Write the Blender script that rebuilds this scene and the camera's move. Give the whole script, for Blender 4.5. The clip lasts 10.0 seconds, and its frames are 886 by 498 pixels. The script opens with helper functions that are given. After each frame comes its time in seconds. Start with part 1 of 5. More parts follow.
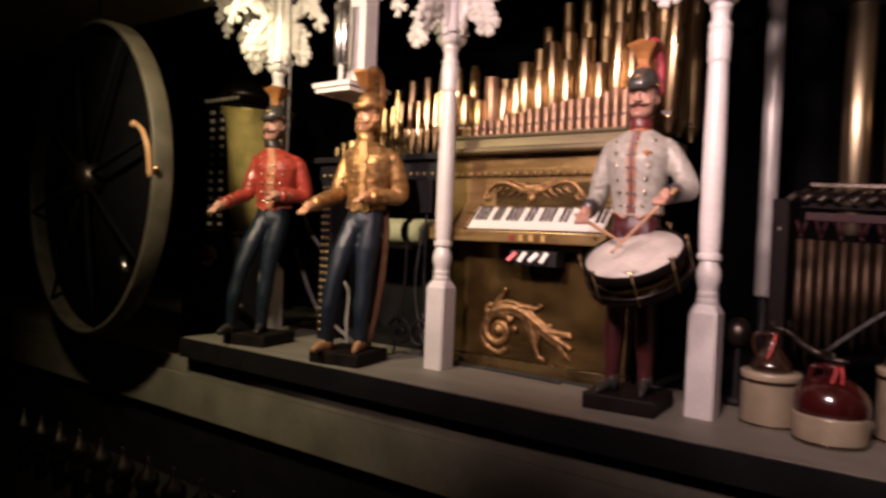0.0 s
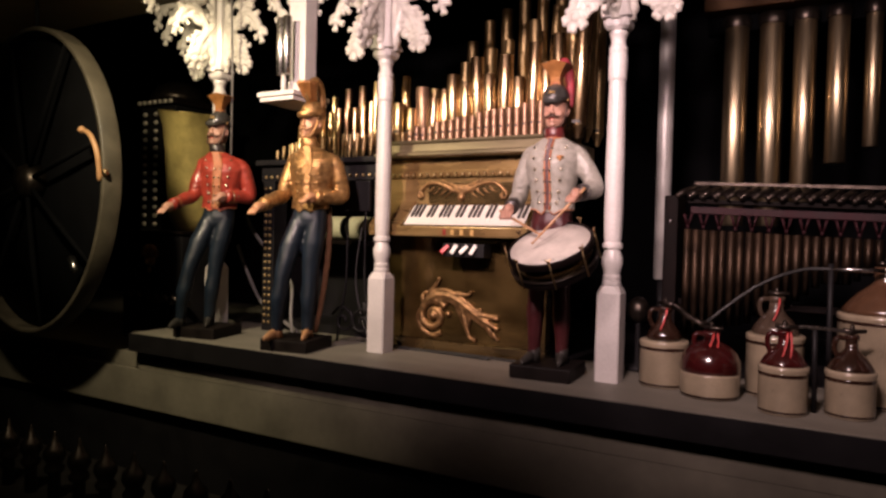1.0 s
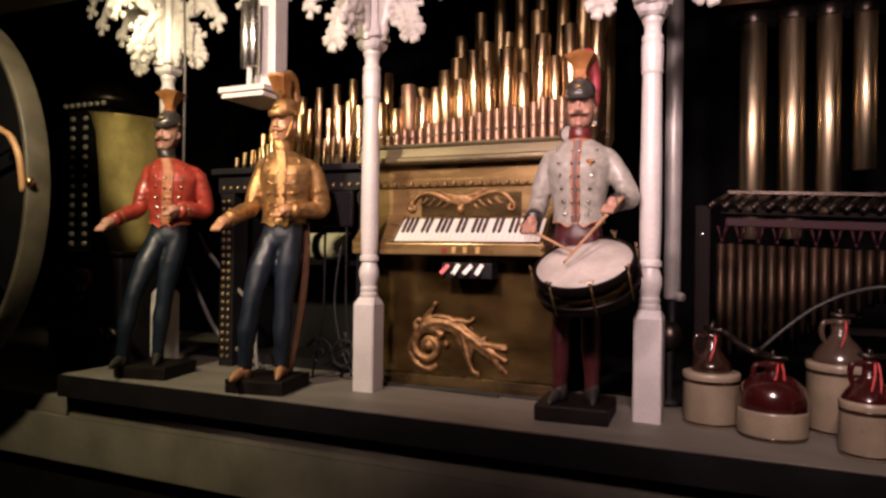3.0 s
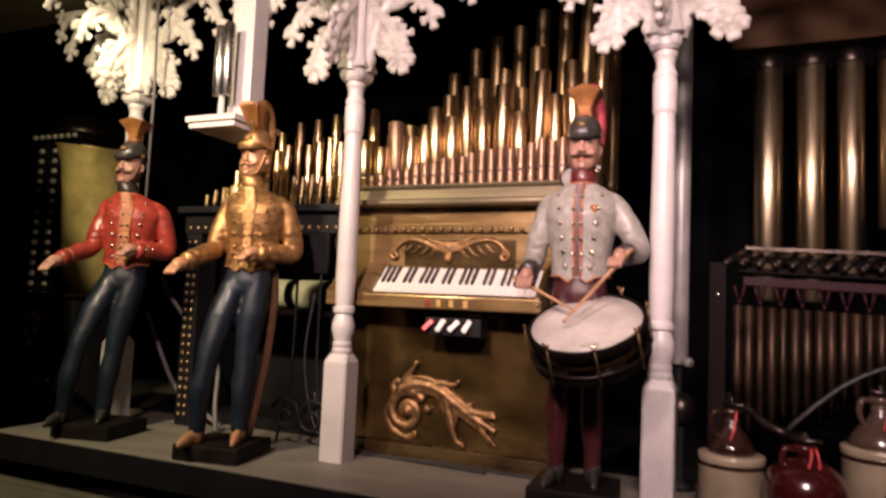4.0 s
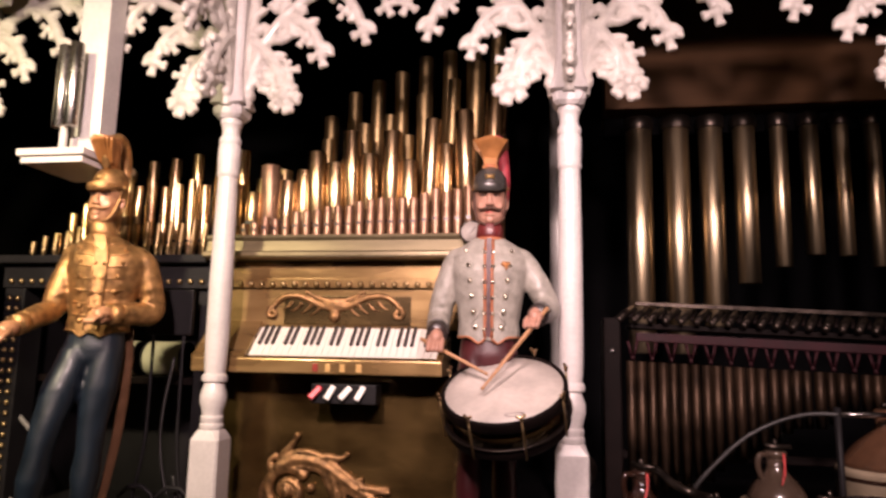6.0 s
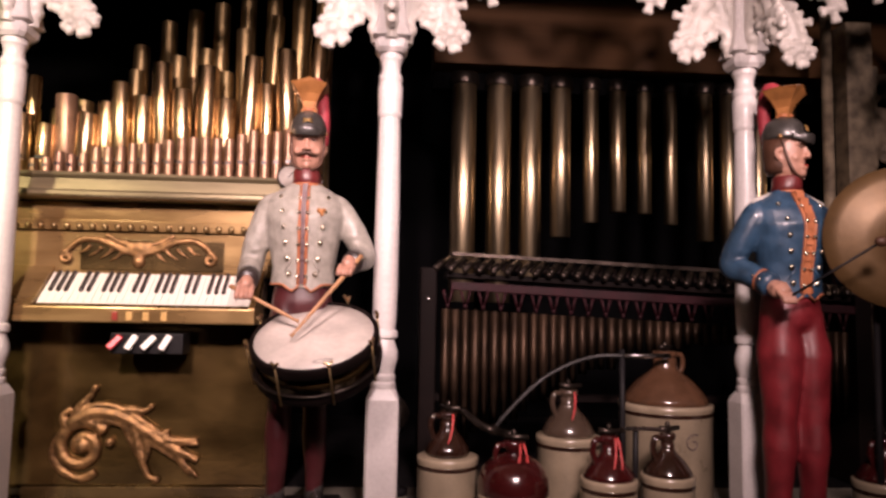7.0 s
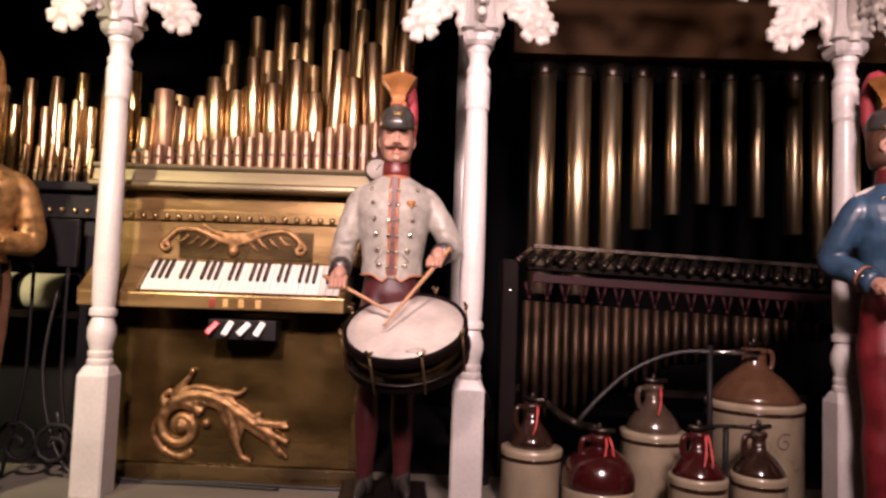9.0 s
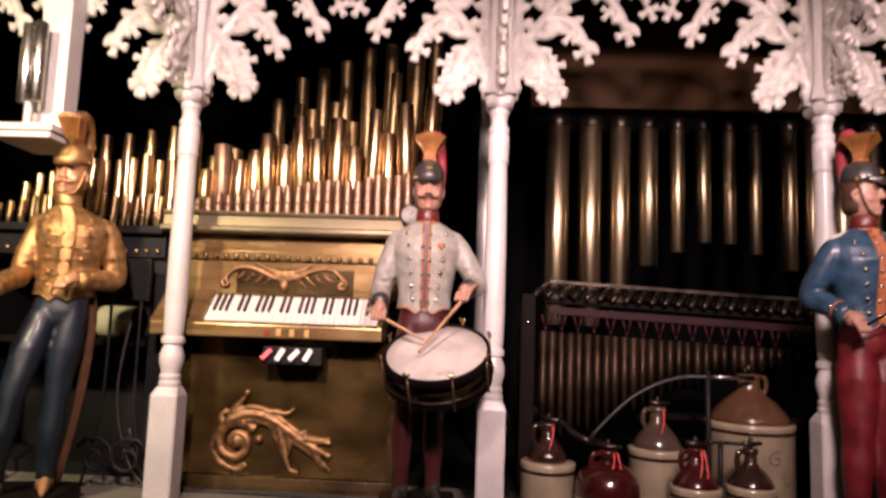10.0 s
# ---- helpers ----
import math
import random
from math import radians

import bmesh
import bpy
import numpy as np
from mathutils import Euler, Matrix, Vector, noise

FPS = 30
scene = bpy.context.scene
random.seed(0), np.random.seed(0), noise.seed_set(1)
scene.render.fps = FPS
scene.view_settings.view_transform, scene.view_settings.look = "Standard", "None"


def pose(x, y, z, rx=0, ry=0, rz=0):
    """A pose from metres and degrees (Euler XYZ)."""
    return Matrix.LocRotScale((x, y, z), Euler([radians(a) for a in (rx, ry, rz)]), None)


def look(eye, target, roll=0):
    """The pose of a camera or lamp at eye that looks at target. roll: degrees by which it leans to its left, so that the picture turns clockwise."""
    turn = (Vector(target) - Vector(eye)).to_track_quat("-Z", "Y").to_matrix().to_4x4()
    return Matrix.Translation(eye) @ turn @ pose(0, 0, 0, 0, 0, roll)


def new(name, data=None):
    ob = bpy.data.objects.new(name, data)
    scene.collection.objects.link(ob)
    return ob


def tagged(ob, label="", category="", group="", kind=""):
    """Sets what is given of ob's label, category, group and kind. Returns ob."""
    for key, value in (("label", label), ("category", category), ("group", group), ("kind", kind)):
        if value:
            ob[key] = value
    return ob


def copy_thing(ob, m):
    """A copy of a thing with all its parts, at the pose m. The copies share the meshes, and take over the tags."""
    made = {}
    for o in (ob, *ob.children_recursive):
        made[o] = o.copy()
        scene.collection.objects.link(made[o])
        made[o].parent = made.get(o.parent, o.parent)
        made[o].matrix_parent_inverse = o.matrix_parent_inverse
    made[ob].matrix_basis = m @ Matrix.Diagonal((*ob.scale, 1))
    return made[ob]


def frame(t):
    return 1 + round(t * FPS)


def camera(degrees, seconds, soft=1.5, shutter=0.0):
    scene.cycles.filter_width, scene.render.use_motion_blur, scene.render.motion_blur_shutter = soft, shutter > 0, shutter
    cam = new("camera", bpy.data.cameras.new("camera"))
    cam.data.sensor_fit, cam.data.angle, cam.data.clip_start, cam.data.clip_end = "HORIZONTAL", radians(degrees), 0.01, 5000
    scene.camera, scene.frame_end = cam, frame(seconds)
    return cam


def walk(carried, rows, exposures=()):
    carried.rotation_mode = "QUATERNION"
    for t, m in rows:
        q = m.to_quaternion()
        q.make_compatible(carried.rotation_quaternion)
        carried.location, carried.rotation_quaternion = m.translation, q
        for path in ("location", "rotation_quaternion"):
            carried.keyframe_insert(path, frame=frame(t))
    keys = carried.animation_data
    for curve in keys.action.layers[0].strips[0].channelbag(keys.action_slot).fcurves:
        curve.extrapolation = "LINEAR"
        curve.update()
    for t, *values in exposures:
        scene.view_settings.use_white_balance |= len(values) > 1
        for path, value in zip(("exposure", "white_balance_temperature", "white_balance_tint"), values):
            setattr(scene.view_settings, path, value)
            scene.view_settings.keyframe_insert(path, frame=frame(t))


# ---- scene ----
cam = camera(65.2, 10.0, 2.6, 0.5)
PATH = [
    (0, (0.079, 0.048, 1.424), (-1.101, 1.662, 1.386), 2.4),
    (0.5, (0.112, -0.124, 1.421), (-0.885, 1.609, 1.361), 1.4),
    (1, (0.207, -0.283, 1.423), (-0.781, 1.455, 1.378), 1.4),
    (1.5, (0.184, -0.3, 1.433), (-0.783, 1.45, 1.388), 1.7),
    (2, (-0.035, -0.214, 1.443), (-0.973, 1.552, 1.413), 1.5),
    (2.2, (-0.121, -0.181, 1.465), (-1.013, 1.608, 1.411), 1.2),
    (3.3, (-0.273, 0.11, 1.414), (-1.084, 1.936, 1.482), 1.1),
    (3.5, (-0.259, 0.207, 1.428), (-1.087, 2.023, 1.549), 1.0),
    (4, (-0.363, 0.276, 1.431), (-1.16, 2.104, 1.586), 2.5),
    (4.5, (-0.607, 0.296, 1.481), (-1.226, 2.166, 1.827), 1.5),
    (5, (-0.694, 0.34, 1.478), (-1.112, 2.264, 1.83), 0.8),
    (6.3, (-0.615, 0.389, 1.485), (-0.856, 2.357, 1.745), 1.5),
    (6.5, (-0.596, 0.391, 1.476), (-0.719, 2.374, 1.706), 1.3),
    (7, (-0.569, 0.398, 1.476), (-0.435, 2.387, 1.642), 1.1),
    (7.5, (-0.574, 0.398, 1.48), (-0.403, 2.384, 1.631), 1.1),
    (8, (-0.588, 0.392, 1.481), (-0.452, 2.382, 1.628), 1.2),
    (8.5, (-0.623, 0.391, 1.485), (-0.598, 2.386, 1.622), 1.8),
    (9, (-0.654, 0.383, 1.482), (-0.69, 2.378, 1.612), 2.0),
    (9.5, (-0.706, 0.301, 1.474), (-0.766, 2.296, 1.601), 2.2),
    (10, (-0.67, 0.072, 1.477), (-0.766, 2.058, 1.696), 2.1),
]
walk(cam, [(t, look(eye, target, roll)) for t, eye, target, roll in PATH],
     [(0.0, 0.08), (2.2, 0.05), (3.5, -0.02), (4.5, 0.17), (6.5, 0.28), (8.0, 0.40), (10.0, 0.33)])

# ---------------------------------------------------------------- world and lights
world = bpy.data.worlds.new("world")
scene.world = world
world.use_nodes = True
world.node_tree.nodes["Background"].inputs[0].default_value = (0.9, 0.75, 0.6, 1)
world.node_tree.nodes["Background"].inputs[1].default_value = 0.008


def spot(name, eye, target, watts, colour, size=60, blend=0.6, radius=0.04):
    d = bpy.data.lights.new(name, "SPOT")
    d.energy, d.color, d.spot_size, d.spot_blend, d.shadow_soft_size = watts, colour, radians(size), blend, radius
    ob = new(name, d)
    ob.matrix_world = look(eye, target)
    return ob


PINK, YELLOW = (1.0, 0.71, 0.70), (1.0, 0.82, 0.54)
spot("spot_lamp_left", (-2.30, 0.70, 2.74), (-2.75, 2.45, 1.78), 270, YELLOW, 88, 1.0, 0.08)
spot("spot_lamp_centre", (-1.15, 0.15, 2.74), (-1.55, 2.7, 2.02), 465, PINK, 68, 1.0, 0.10)
spot("spot_lamp_right", (-0.20, 0.05, 2.74), (-0.10, 2.7, 1.84), 585, PINK, 62, 1.0, 0.20)
spot("can_lamp_beam", (-2.503, 2.02, 2.715), (-3.72, 3.10, 1.98), 75, YELLOW, 34, 0.8, 0.03)
spot("spot_lamp_far_right", (0.95, 0.5, 2.74), (0.85, 3.1, 2.25), 125, PINK, 62, 1.0, 0.08)

# ---------------------------------------------------------------- materials


def mat(name, colour, rough=0.5, metal=0.0, vary=0.25, scale=18.0, bump=0.15, second=None, coat=0.0, mottle=0.5, stretch=(1, 1, 1), spec=0.5, brushed=0.0):
    """A painted, wooden or metal surface with a coarse and a fine variation in colour and relief."""
    m = bpy.data.materials.new(name)
    m.use_nodes = True
    nt = m.node_tree
    n, l = nt.nodes, nt.links
    b = n["Principled BSDF"]
    tc, mp = n.new("ShaderNodeTexCoord"), n.new("ShaderNodeMapping")
    mp.inputs["Scale"].default_value = stretch
    l.new(tc.outputs["Object"], mp.inputs["Vector"])
    big, fine = n.new("ShaderNodeTexNoise"), n.new("ShaderNodeTexNoise")
    big.inputs["Scale"].default_value, big.inputs["Detail"].default_value = scale, 4
    fine.inputs["Scale"].default_value, fine.inputs["Detail"].default_value = scale * 9, 3
    for t in (big, fine):
        l.new(mp.outputs["Vector"], t.inputs["Vector"])
    ramp = n.new("ShaderNodeValToRGB")
    c2 = second or tuple(c * (1 - vary) for c in colour)
    ramp.color_ramp.elements[0].position, ramp.color_ramp.elements[1].position = 0.5 - 0.2, 0.5 + 0.15
    ramp.color_ramp.elements[0].color, ramp.color_ramp.elements[1].color = (*c2, 1), (*colour, 1)
    mix = n.new("ShaderNodeMixRGB")
    mix.blend_type = "MULTIPLY"
    mix.inputs[0].default_value = mottle * 0.5
    l.new(big.outputs["Fac"], ramp.inputs["Fac"])
    l.new(ramp.outputs["Color"], mix.inputs[1])
    l.new(fine.outputs["Fac"], mix.inputs[2])
    l.new(mix.outputs["Color"], b.inputs["Base Color"])
    mr = n.new("ShaderNodeMapRange")
    mr.inputs["To Min"].default_value, mr.inputs["To Max"].default_value = max(0.03, rough - 0.1), min(1, rough + 0.12)
    l.new(big.outputs["Fac"], mr.inputs["Value"])
    l.new(mr.outputs["Result"], b.inputs["Roughness"])
    b.inputs["Metallic"].default_value = metal
    b.inputs["Coat Weight"].default_value = coat
    b.inputs["Specular IOR Level"].default_value = spec
    if brushed:
        b.inputs["Anisotropic"].default_value, b.inputs["Anisotropic Rotation"].default_value = brushed, 0.25
        tg = n.new("ShaderNodeTangent")
        tg.direction_type, tg.axis = "RADIAL", "Z"
        l.new(tg.outputs["Tangent"], b.inputs["Tangent"])
    b.inputs["Coat Roughness"].default_value = 0.15
    if bump:
        bp = n.new("ShaderNodeBump")
        bp.inputs["Strength"].default_value, bp.inputs["Distance"].default_value = bump, 0.003
        l.new(fine.outputs["Fac"], bp.inputs["Height"])
        l.new(bp.outputs["Normal"], b.inputs["Normal"])
    return m


WHITE = mat("white paint", (0.62, 0.585, 0.56), 0.42, vary=0.14, scale=9, bump=0.25, coat=0.15)
CREAM = mat("cream carved paint", (0.58, 0.545, 0.49), 0.45, vary=0.25, scale=30, bump=0.3, coat=0.1)
DECK = mat("grey painted boards", (0.215, 0.198, 0.16), 0.6, vary=0.28, scale=5, bump=0.3, stretch=(0.6, 1.6, 1))
FASCIA = mat("drab fascia paint", (0.205, 0.185, 0.14), 0.6, vary=0.4, scale=3, bump=0.2)
BLACK = mat("black paint", (0.010, 0.009, 0.010), 0.55, vary=0.4, scale=6, bump=0.2, spec=0.2)
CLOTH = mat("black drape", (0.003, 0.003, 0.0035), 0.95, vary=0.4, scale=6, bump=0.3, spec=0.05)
FLOORM = mat("dark floor", (0.02, 0.017, 0.015), 0.55, vary=0.4, scale=4, bump=0.2)
CEILM = mat("tan ceiling board", (0.42, 0.36, 0.25), 0.6, vary=0.2, scale=4, bump=0.15)
BROWN = mat("brown painted board", (0.085, 0.042, 0.018), 0.5, vary=0.15, scale=2, bump=0.08, spec=0.08, stretch=(0.3, 2, 4))
BRASS = mat("polished brass", (0.80, 0.57, 0.33), 0.25, 1.0, vary=0.42, scale=12, bump=0.22, stretch=(1.3, 1.3, 0.14), brushed=0.45)
DIMBRASS = mat("dull brass and shaded rear pipes", (0.44, 0.32, 0.16), 0.42, 1.0, vary=0.4, scale=10, bump=0.15, brushed=0.4)
COPPER = mat("copper-toned pipe metal", (0.50, 0.31, 0.205), 0.42, 0.8, vary=0.5, scale=14, bump=0.12, brushed=0.4)
STEEL = mat("nickel", (0.55, 0.52, 0.50), 0.25, 1.0, vary=0.3, scale=14, bump=0.1)
GILT = mat("gilded carving", (0.37, 0.205, 0.088), 0.36, 0.75, vary=0.72, scale=40, bump=0.5)
PIANO = mat("gold-bronzed wood", (0.43, 0.285, 0.120), 0.27, 0.6, second=(0.20, 0.115, 0.042), scale=5, bump=0.12, coat=0.35, stretch=(0.5, 1, 2.5))
PIANODK = mat("dark bronzed wood", (0.19, 0.122, 0.046), 0.26, 0.6, second=(0.030, 0.019, 0.007), scale=4, bump=0.14, coat=0.45, stretch=(1, 1, 1.6))
IVORY = mat("ivory key", (0.80, 0.76, 0.68), 0.3, vary=0.08, scale=20, bump=0.05, coat=0.3)
EBONY = mat("ebony key", (0.03, 0.022, 0.02), 0.35, vary=0.3, scale=20, bump=0.05)
DARKWOOD = mat("dark stained wood", (0.008, 0.005, 0.0045), 0.6, vary=0.5, scale=8, bump=0.2, spec=0.06)
MAROON = mat("maroon painted wood", (0.030, 0.006, 0.009), 0.6, vary=0.5, scale=10, bump=0.2, spec=0.2)
DARKMETAL = mat("blackened metal", (0.075, 0.060, 0.050), 0.32, 0.9, vary=0.4, scale=20, bump=0.2)
RESON = mat("tarnished resonator", (0.085, 0.052, 0.032), 0.46, 0.75, vary=0.8, scale=9, bump=0.25, brushed=0.6)
STONE = mat("cream stoneware glaze", (0.35, 0.285, 0.195), 0.3, vary=0.28, scale=12, bump=0.1, coat=0.4)
JUGBROWN = mat("brown jug glaze", (0.030, 0.013, 0.008), 0.14, vary=0.5, scale=14, bump=0.08, coat=0.7)
JUGRED = mat("oxblood jug glaze", (0.045, 0.006, 0.006), 0.15, vary=0.4, scale=14, bump=0.08, coat=0.7)
RIBBON = mat("red ribbon", (0.46, 0.03, 0.028), 0.5, vary=0.2, scale=40, bump=0.1)
SKIN = mat("painted flesh", (0.44, 0.235, 0.165), 0.48, vary=0.3, scale=40, bump=0.15, coat=0.05)
REDCOAT = mat("red painted coat", (0.36, 0.045, 0.028), 0.40, vary=0.45, scale=25, bump=0.2, coat=0.3)
ORANGE = mat("orange painted trim", (0.44, 0.155, 0.065), 0.45, vary=0.35, scale=30, bump=0.2)
GOLDCOAT = mat("gold painted coat", (0.52, 0.29, 0.115), 0.32, 0.75, vary=0.6, scale=38, bump=0.55)
GREYCOAT = mat("grey painted coat", (0.34, 0.32, 0.275), 0.45, vary=0.35, scale=45, bump=0.35, coat=0.15)
BLUECOAT = mat("blue painted coat", (0.028, 0.068, 0.122), 0.40, vary=0.45, scale=25, bump=0.25, coat=0.25)
NAVY = mat("navy painted trousers", (0.0045, 0.012, 0.023), 0.5, vary=0.5, scale=14, bump=0.25, coat=0.06)
REDTROUS = mat("crimson painted trousers", (0.19, 0.012, 0.018), 0.5, vary=0.55, scale=14, bump=0.28, coat=0.12)
WINE = mat("dark wine trousers", (0.06, 0.010, 0.012), 0.4, vary=0.4, scale=20, bump=0.2, coat=0.2)
HELMET = mat("dark helmet paint", (0.055, 0.051, 0.046), 0.34, 0.2, vary=0.4, scale=20, bump=0.12, coat=0.25)
HAIR = mat("dark brown hair paint", (0.075, 0.032, 0.017), 0.5, vary=0.3, scale=40, bump=0.2)
PLUME = mat("crimson plume", (0.34, 0.03, 0.045), 0.6, vary=0.4, scale=40, bump=0.4)
RUST = mat("tan-brown plume socket", (0.40, 0.17, 0.05), 0.4, 0.3, vary=0.4, scale=25, bump=0.2)
SILVER = mat("silver button", (0.75, 0.68, 0.55), 0.25, 1.0, vary=0.15, scale=30, bump=0)
DRUMSKIN = mat("drum skin", (0.62, 0.56, 0.50), 0.5, vary=0.38, scale=7, bump=0.12)
STICK = mat("drumstick wood", (0.45, 0.24, 0.11), 0.45, vary=0.3, scale=20, bump=0.1)
PAPER = mat("paper roll", (0.58, 0.56, 0.40), 0.7, vary=0.15, scale=12, bump=0.1)
GONG = mat("aged cymbal bronze", (0.135, 0.078, 0.030), 0.40, 0.45, vary=0.35, scale=6, bump=0.12)
RUBBER = mat("black cable", (0.015, 0.014, 0.013), 0.5, vary=0.3, scale=20, bump=0.1)
GREYHOSE = mat("grey hose", (0.16, 0.15, 0.14), 0.45, vary=0.3, scale=20, bump=0.1)
REDKNOB = mat("red plastic", (0.55, 0.03, 0.04), 0.35, vary=0.1, scale=20, bump=0)
WHITEKNOB = mat("white plastic", (0.8, 0.77, 0.7), 0.35, vary=0.05, scale=20, bump=0)
JUGTAN = mat("tan-brown jug glaze", (0.11, 0.055, 0.030), 0.2, vary=0.4, scale=14, bump=0.08, coat=0.5)
HOOPWOOD = mat("worn pale hoop wood", (0.085, 0.072, 0.050), 0.5, vary=0.5, scale=8, bump=0.2)
HORNM = mat("lacquered brass horn", (0.78, 0.62, 0.22), 0.36, 0.45, vary=0.6, scale=4, bump=0.15)
STUD = mat("dull nickel stud", (0.62, 0.56, 0.46), 0.35, 0.4, vary=0.15, scale=30, bump=0)
TUBEM = mat("satin brass tube", (0.94, 0.76, 0.49), 0.38, 1.0, vary=0.6, scale=12, bump=0.34, stretch=(1.4, 1.4, 0.10), brushed=0.5)
PIPEGREY = mat("pale grey pipe paint", (0.40, 0.38, 0.36), 0.38, 0.2, vary=0.2, scale=8, bump=0.1)
LIDM = mat("greenish bronzed lid", (0.32, 0.265, 0.155), 0.36, 0.6, vary=0.4, scale=5, bump=0.1, coat=0.4, stretch=(0.4, 1, 3))
JUGGREY = mat("grey-brown jug glaze", (0.075, 0.05, 0.035), 0.2, vary=0.4, scale=14, bump=0.08, coat=0.6)
EMBLEM = mat("gold leaf emblem", (0.66, 0.42, 0.15), 0.4, 0.25, vary=0.2, scale=40, bump=0.1)
FACEGOLD = mat("gold-bronzed face paint", (0.52, 0.27, 0.14), 0.36, 0.2, vary=0.35, scale=40, bump=0.2)
WINECOLLAR = mat("dark red collar paint", (0.12, 0.014, 0.014), 0.42, vary=0.35, scale=30, bump=0.2, coat=0.1)
PLINTH = mat("near-black plinth paint", (0.010, 0.007, 0.006), 0.55, vary=0.5, scale=14, bump=0.3, spec=0.15)
EYE = mat("dull eye enamel", (0.30, 0.25, 0.21), 0.4, vary=0.1, scale=60, bump=0)
PENCIL = mat("faded grey print", (0.30, 0.27, 0.25), 0.6, vary=0.3, scale=60, bump=0)
PANEL = mat("tarnished brass sheet", (0.29, 0.185, 0.066), 0.19, 0.82, second=(0.075, 0.044, 0.014), scale=4.5, bump=0.34, coat=0.35, mottle=0.8, stretch=(1, 1, 1.7))
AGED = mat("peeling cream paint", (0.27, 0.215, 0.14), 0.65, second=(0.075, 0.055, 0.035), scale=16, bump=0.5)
INK = mat("blue-black ink", (0.10, 0.07, 0.07), 0.5, vary=0.2, scale=20, bump=0)

# ---------------------------------------------------------------- mesh helpers


class Shape:
    """Vertices and faces of one mesh, gathered from simple forms, each with its own material."""

    def __init__(self):
        self.v, self.f, self.s, self.k = [], [], [], []
        self.mats = []

    def _mat(self, m):
        if m not in self.mats:
            self.mats.append(m)
        return self.mats.index(m)

    def add(self, verts, faces, m=None, smooth=True, at=None):
        o, i = len(self.v), self._mat(m)
        self.v += [tuple(at @ Vector(p)) if at else tuple(p) for p in verts]
        for f in faces:
            self.f.append([o + a for a in f])
            self.k.append(i)
            self.s.append(smooth)
        return self

    def box(self, lo, hi, m=None, bevel=0.0, at=None):
        bm = bmesh.new()
        bmesh.ops.create_cube(bm, size=1)
        size, mid = [b - a for a, b in zip(lo, hi)], [(a + b) / 2 for a, b in zip(lo, hi)]
        for v in bm.verts:
            v.co = [c * s + d for c, s, d in zip(v.co, size, mid)]
        if bevel:
            bmesh.ops.bevel(bm, geom=bm.edges[:], offset=min(bevel, min(size) * 0.45), segments=2, affect="EDGES", profile=0.6)
        bm.verts.index_update()
        self.add([v.co.copy() for v in bm.verts], [[v.index for v in f.verts] for f in bm.faces], m, False, at)
        bm.free()
        return self

    def rings(self, rings, m=None, smooth=True, at=None, caps=True):
        """Closed rings of equal length, skinned one to the next."""
        n = len(rings[0])
        v = [p for r in rings for p in r]
        f = [[a * n + b, a * n + (b + 1) % n, (a + 1) * n + (b + 1) % n, (a + 1) * n + b] for a in range(len(rings) - 1) for b in range(n)]
        if caps:
            f += [list(range(n))[::-1], [(len(rings) - 1) * n + b for b in range(n)]]
        return self.add(v, f, m, smooth, at)

    def lathe(self, profile, m=None, seg=24, at=None, smooth=True, caps=True):
        """Rows of (radius, height) turned about z."""
        ang = [2 * math.pi * b / seg for b in range(seg)]
        return self.rings([[(r * math.cos(a), r * math.sin(a), z) for a in ang] for r, z in profile], m, smooth, at, caps)

    def loft(self, rows, m=None, seg=20, at=None, power=1.0):
        """Rows of (cx, cy, z, rx, ry): level ellipses, skinned."""
        out = []
        for cx, cy, z, rx, ry in rows:
            out.append([(cx + rx * math.cos(a), cy + ry * math.sin(a), z) for a in (2 * math.pi * b / seg for b in range(seg))])
        return self.rings(out, m, True, at)

    def tube(self, pts, radii, m=None, seg=10, at=None, flat=1.0, steps=0):
        """A round bar along points; flat squeezes it along the frame's second axis."""
        pts = [Vector(p) for p in pts]
        if not hasattr(radii, "__len__"):
            radii = [radii] * len(pts)
        if steps:
            pts, radii = smooth_line(pts, radii, steps)
        out, side = [], None
        for i, p in enumerate(pts):
            d = (pts[min(i + 1, len(pts) - 1)] - pts[max(i - 1, 0)]).normalized()
            if side is None:
                side = d.cross(Vector((0, 1, 0)) if abs(d.y) < 0.9 else Vector((1, 0, 0))).normalized()
            side = (side - d * side.dot(d)).normalized()
            up = d.cross(side)
            out.append([p + radii[i] * (math.cos(a) * side + flat * math.sin(a) * up) for a in (2 * math.pi * b / seg for b in range(seg))])
        return self.rings(out, m, True, at)

    def ball(self, c, r, m=None, seg=12, rows=8, at=None):
        rx, ry, rz = r if hasattr(r, "__len__") else (r, r, r)
        prof = [(math.sin(math.pi * i / rows), -math.cos(math.pi * i / rows)) for i in range(rows + 1)]
        out = [[(c[0] + rx * max(q, 0.01) * math.cos(a), c[1] + ry * max(q, 0.01) * math.sin(a), c[2] + rz * h) for a in (2 * math.pi * b / seg for b in range(seg))] for q, h in prof]
        return self.rings(out, m, True, at)

    def mesh(self, name):
        me = bpy.data.meshes.new(name)
        me.from_pydata(self.v, [], self.f)
        for m in self.mats:
            if m:
                me.materials.append(m)
        me.polygons.foreach_set("material_index", self.k)
        me.polygons.foreach_set("use_smooth", self.s)
        me.update()
        return me


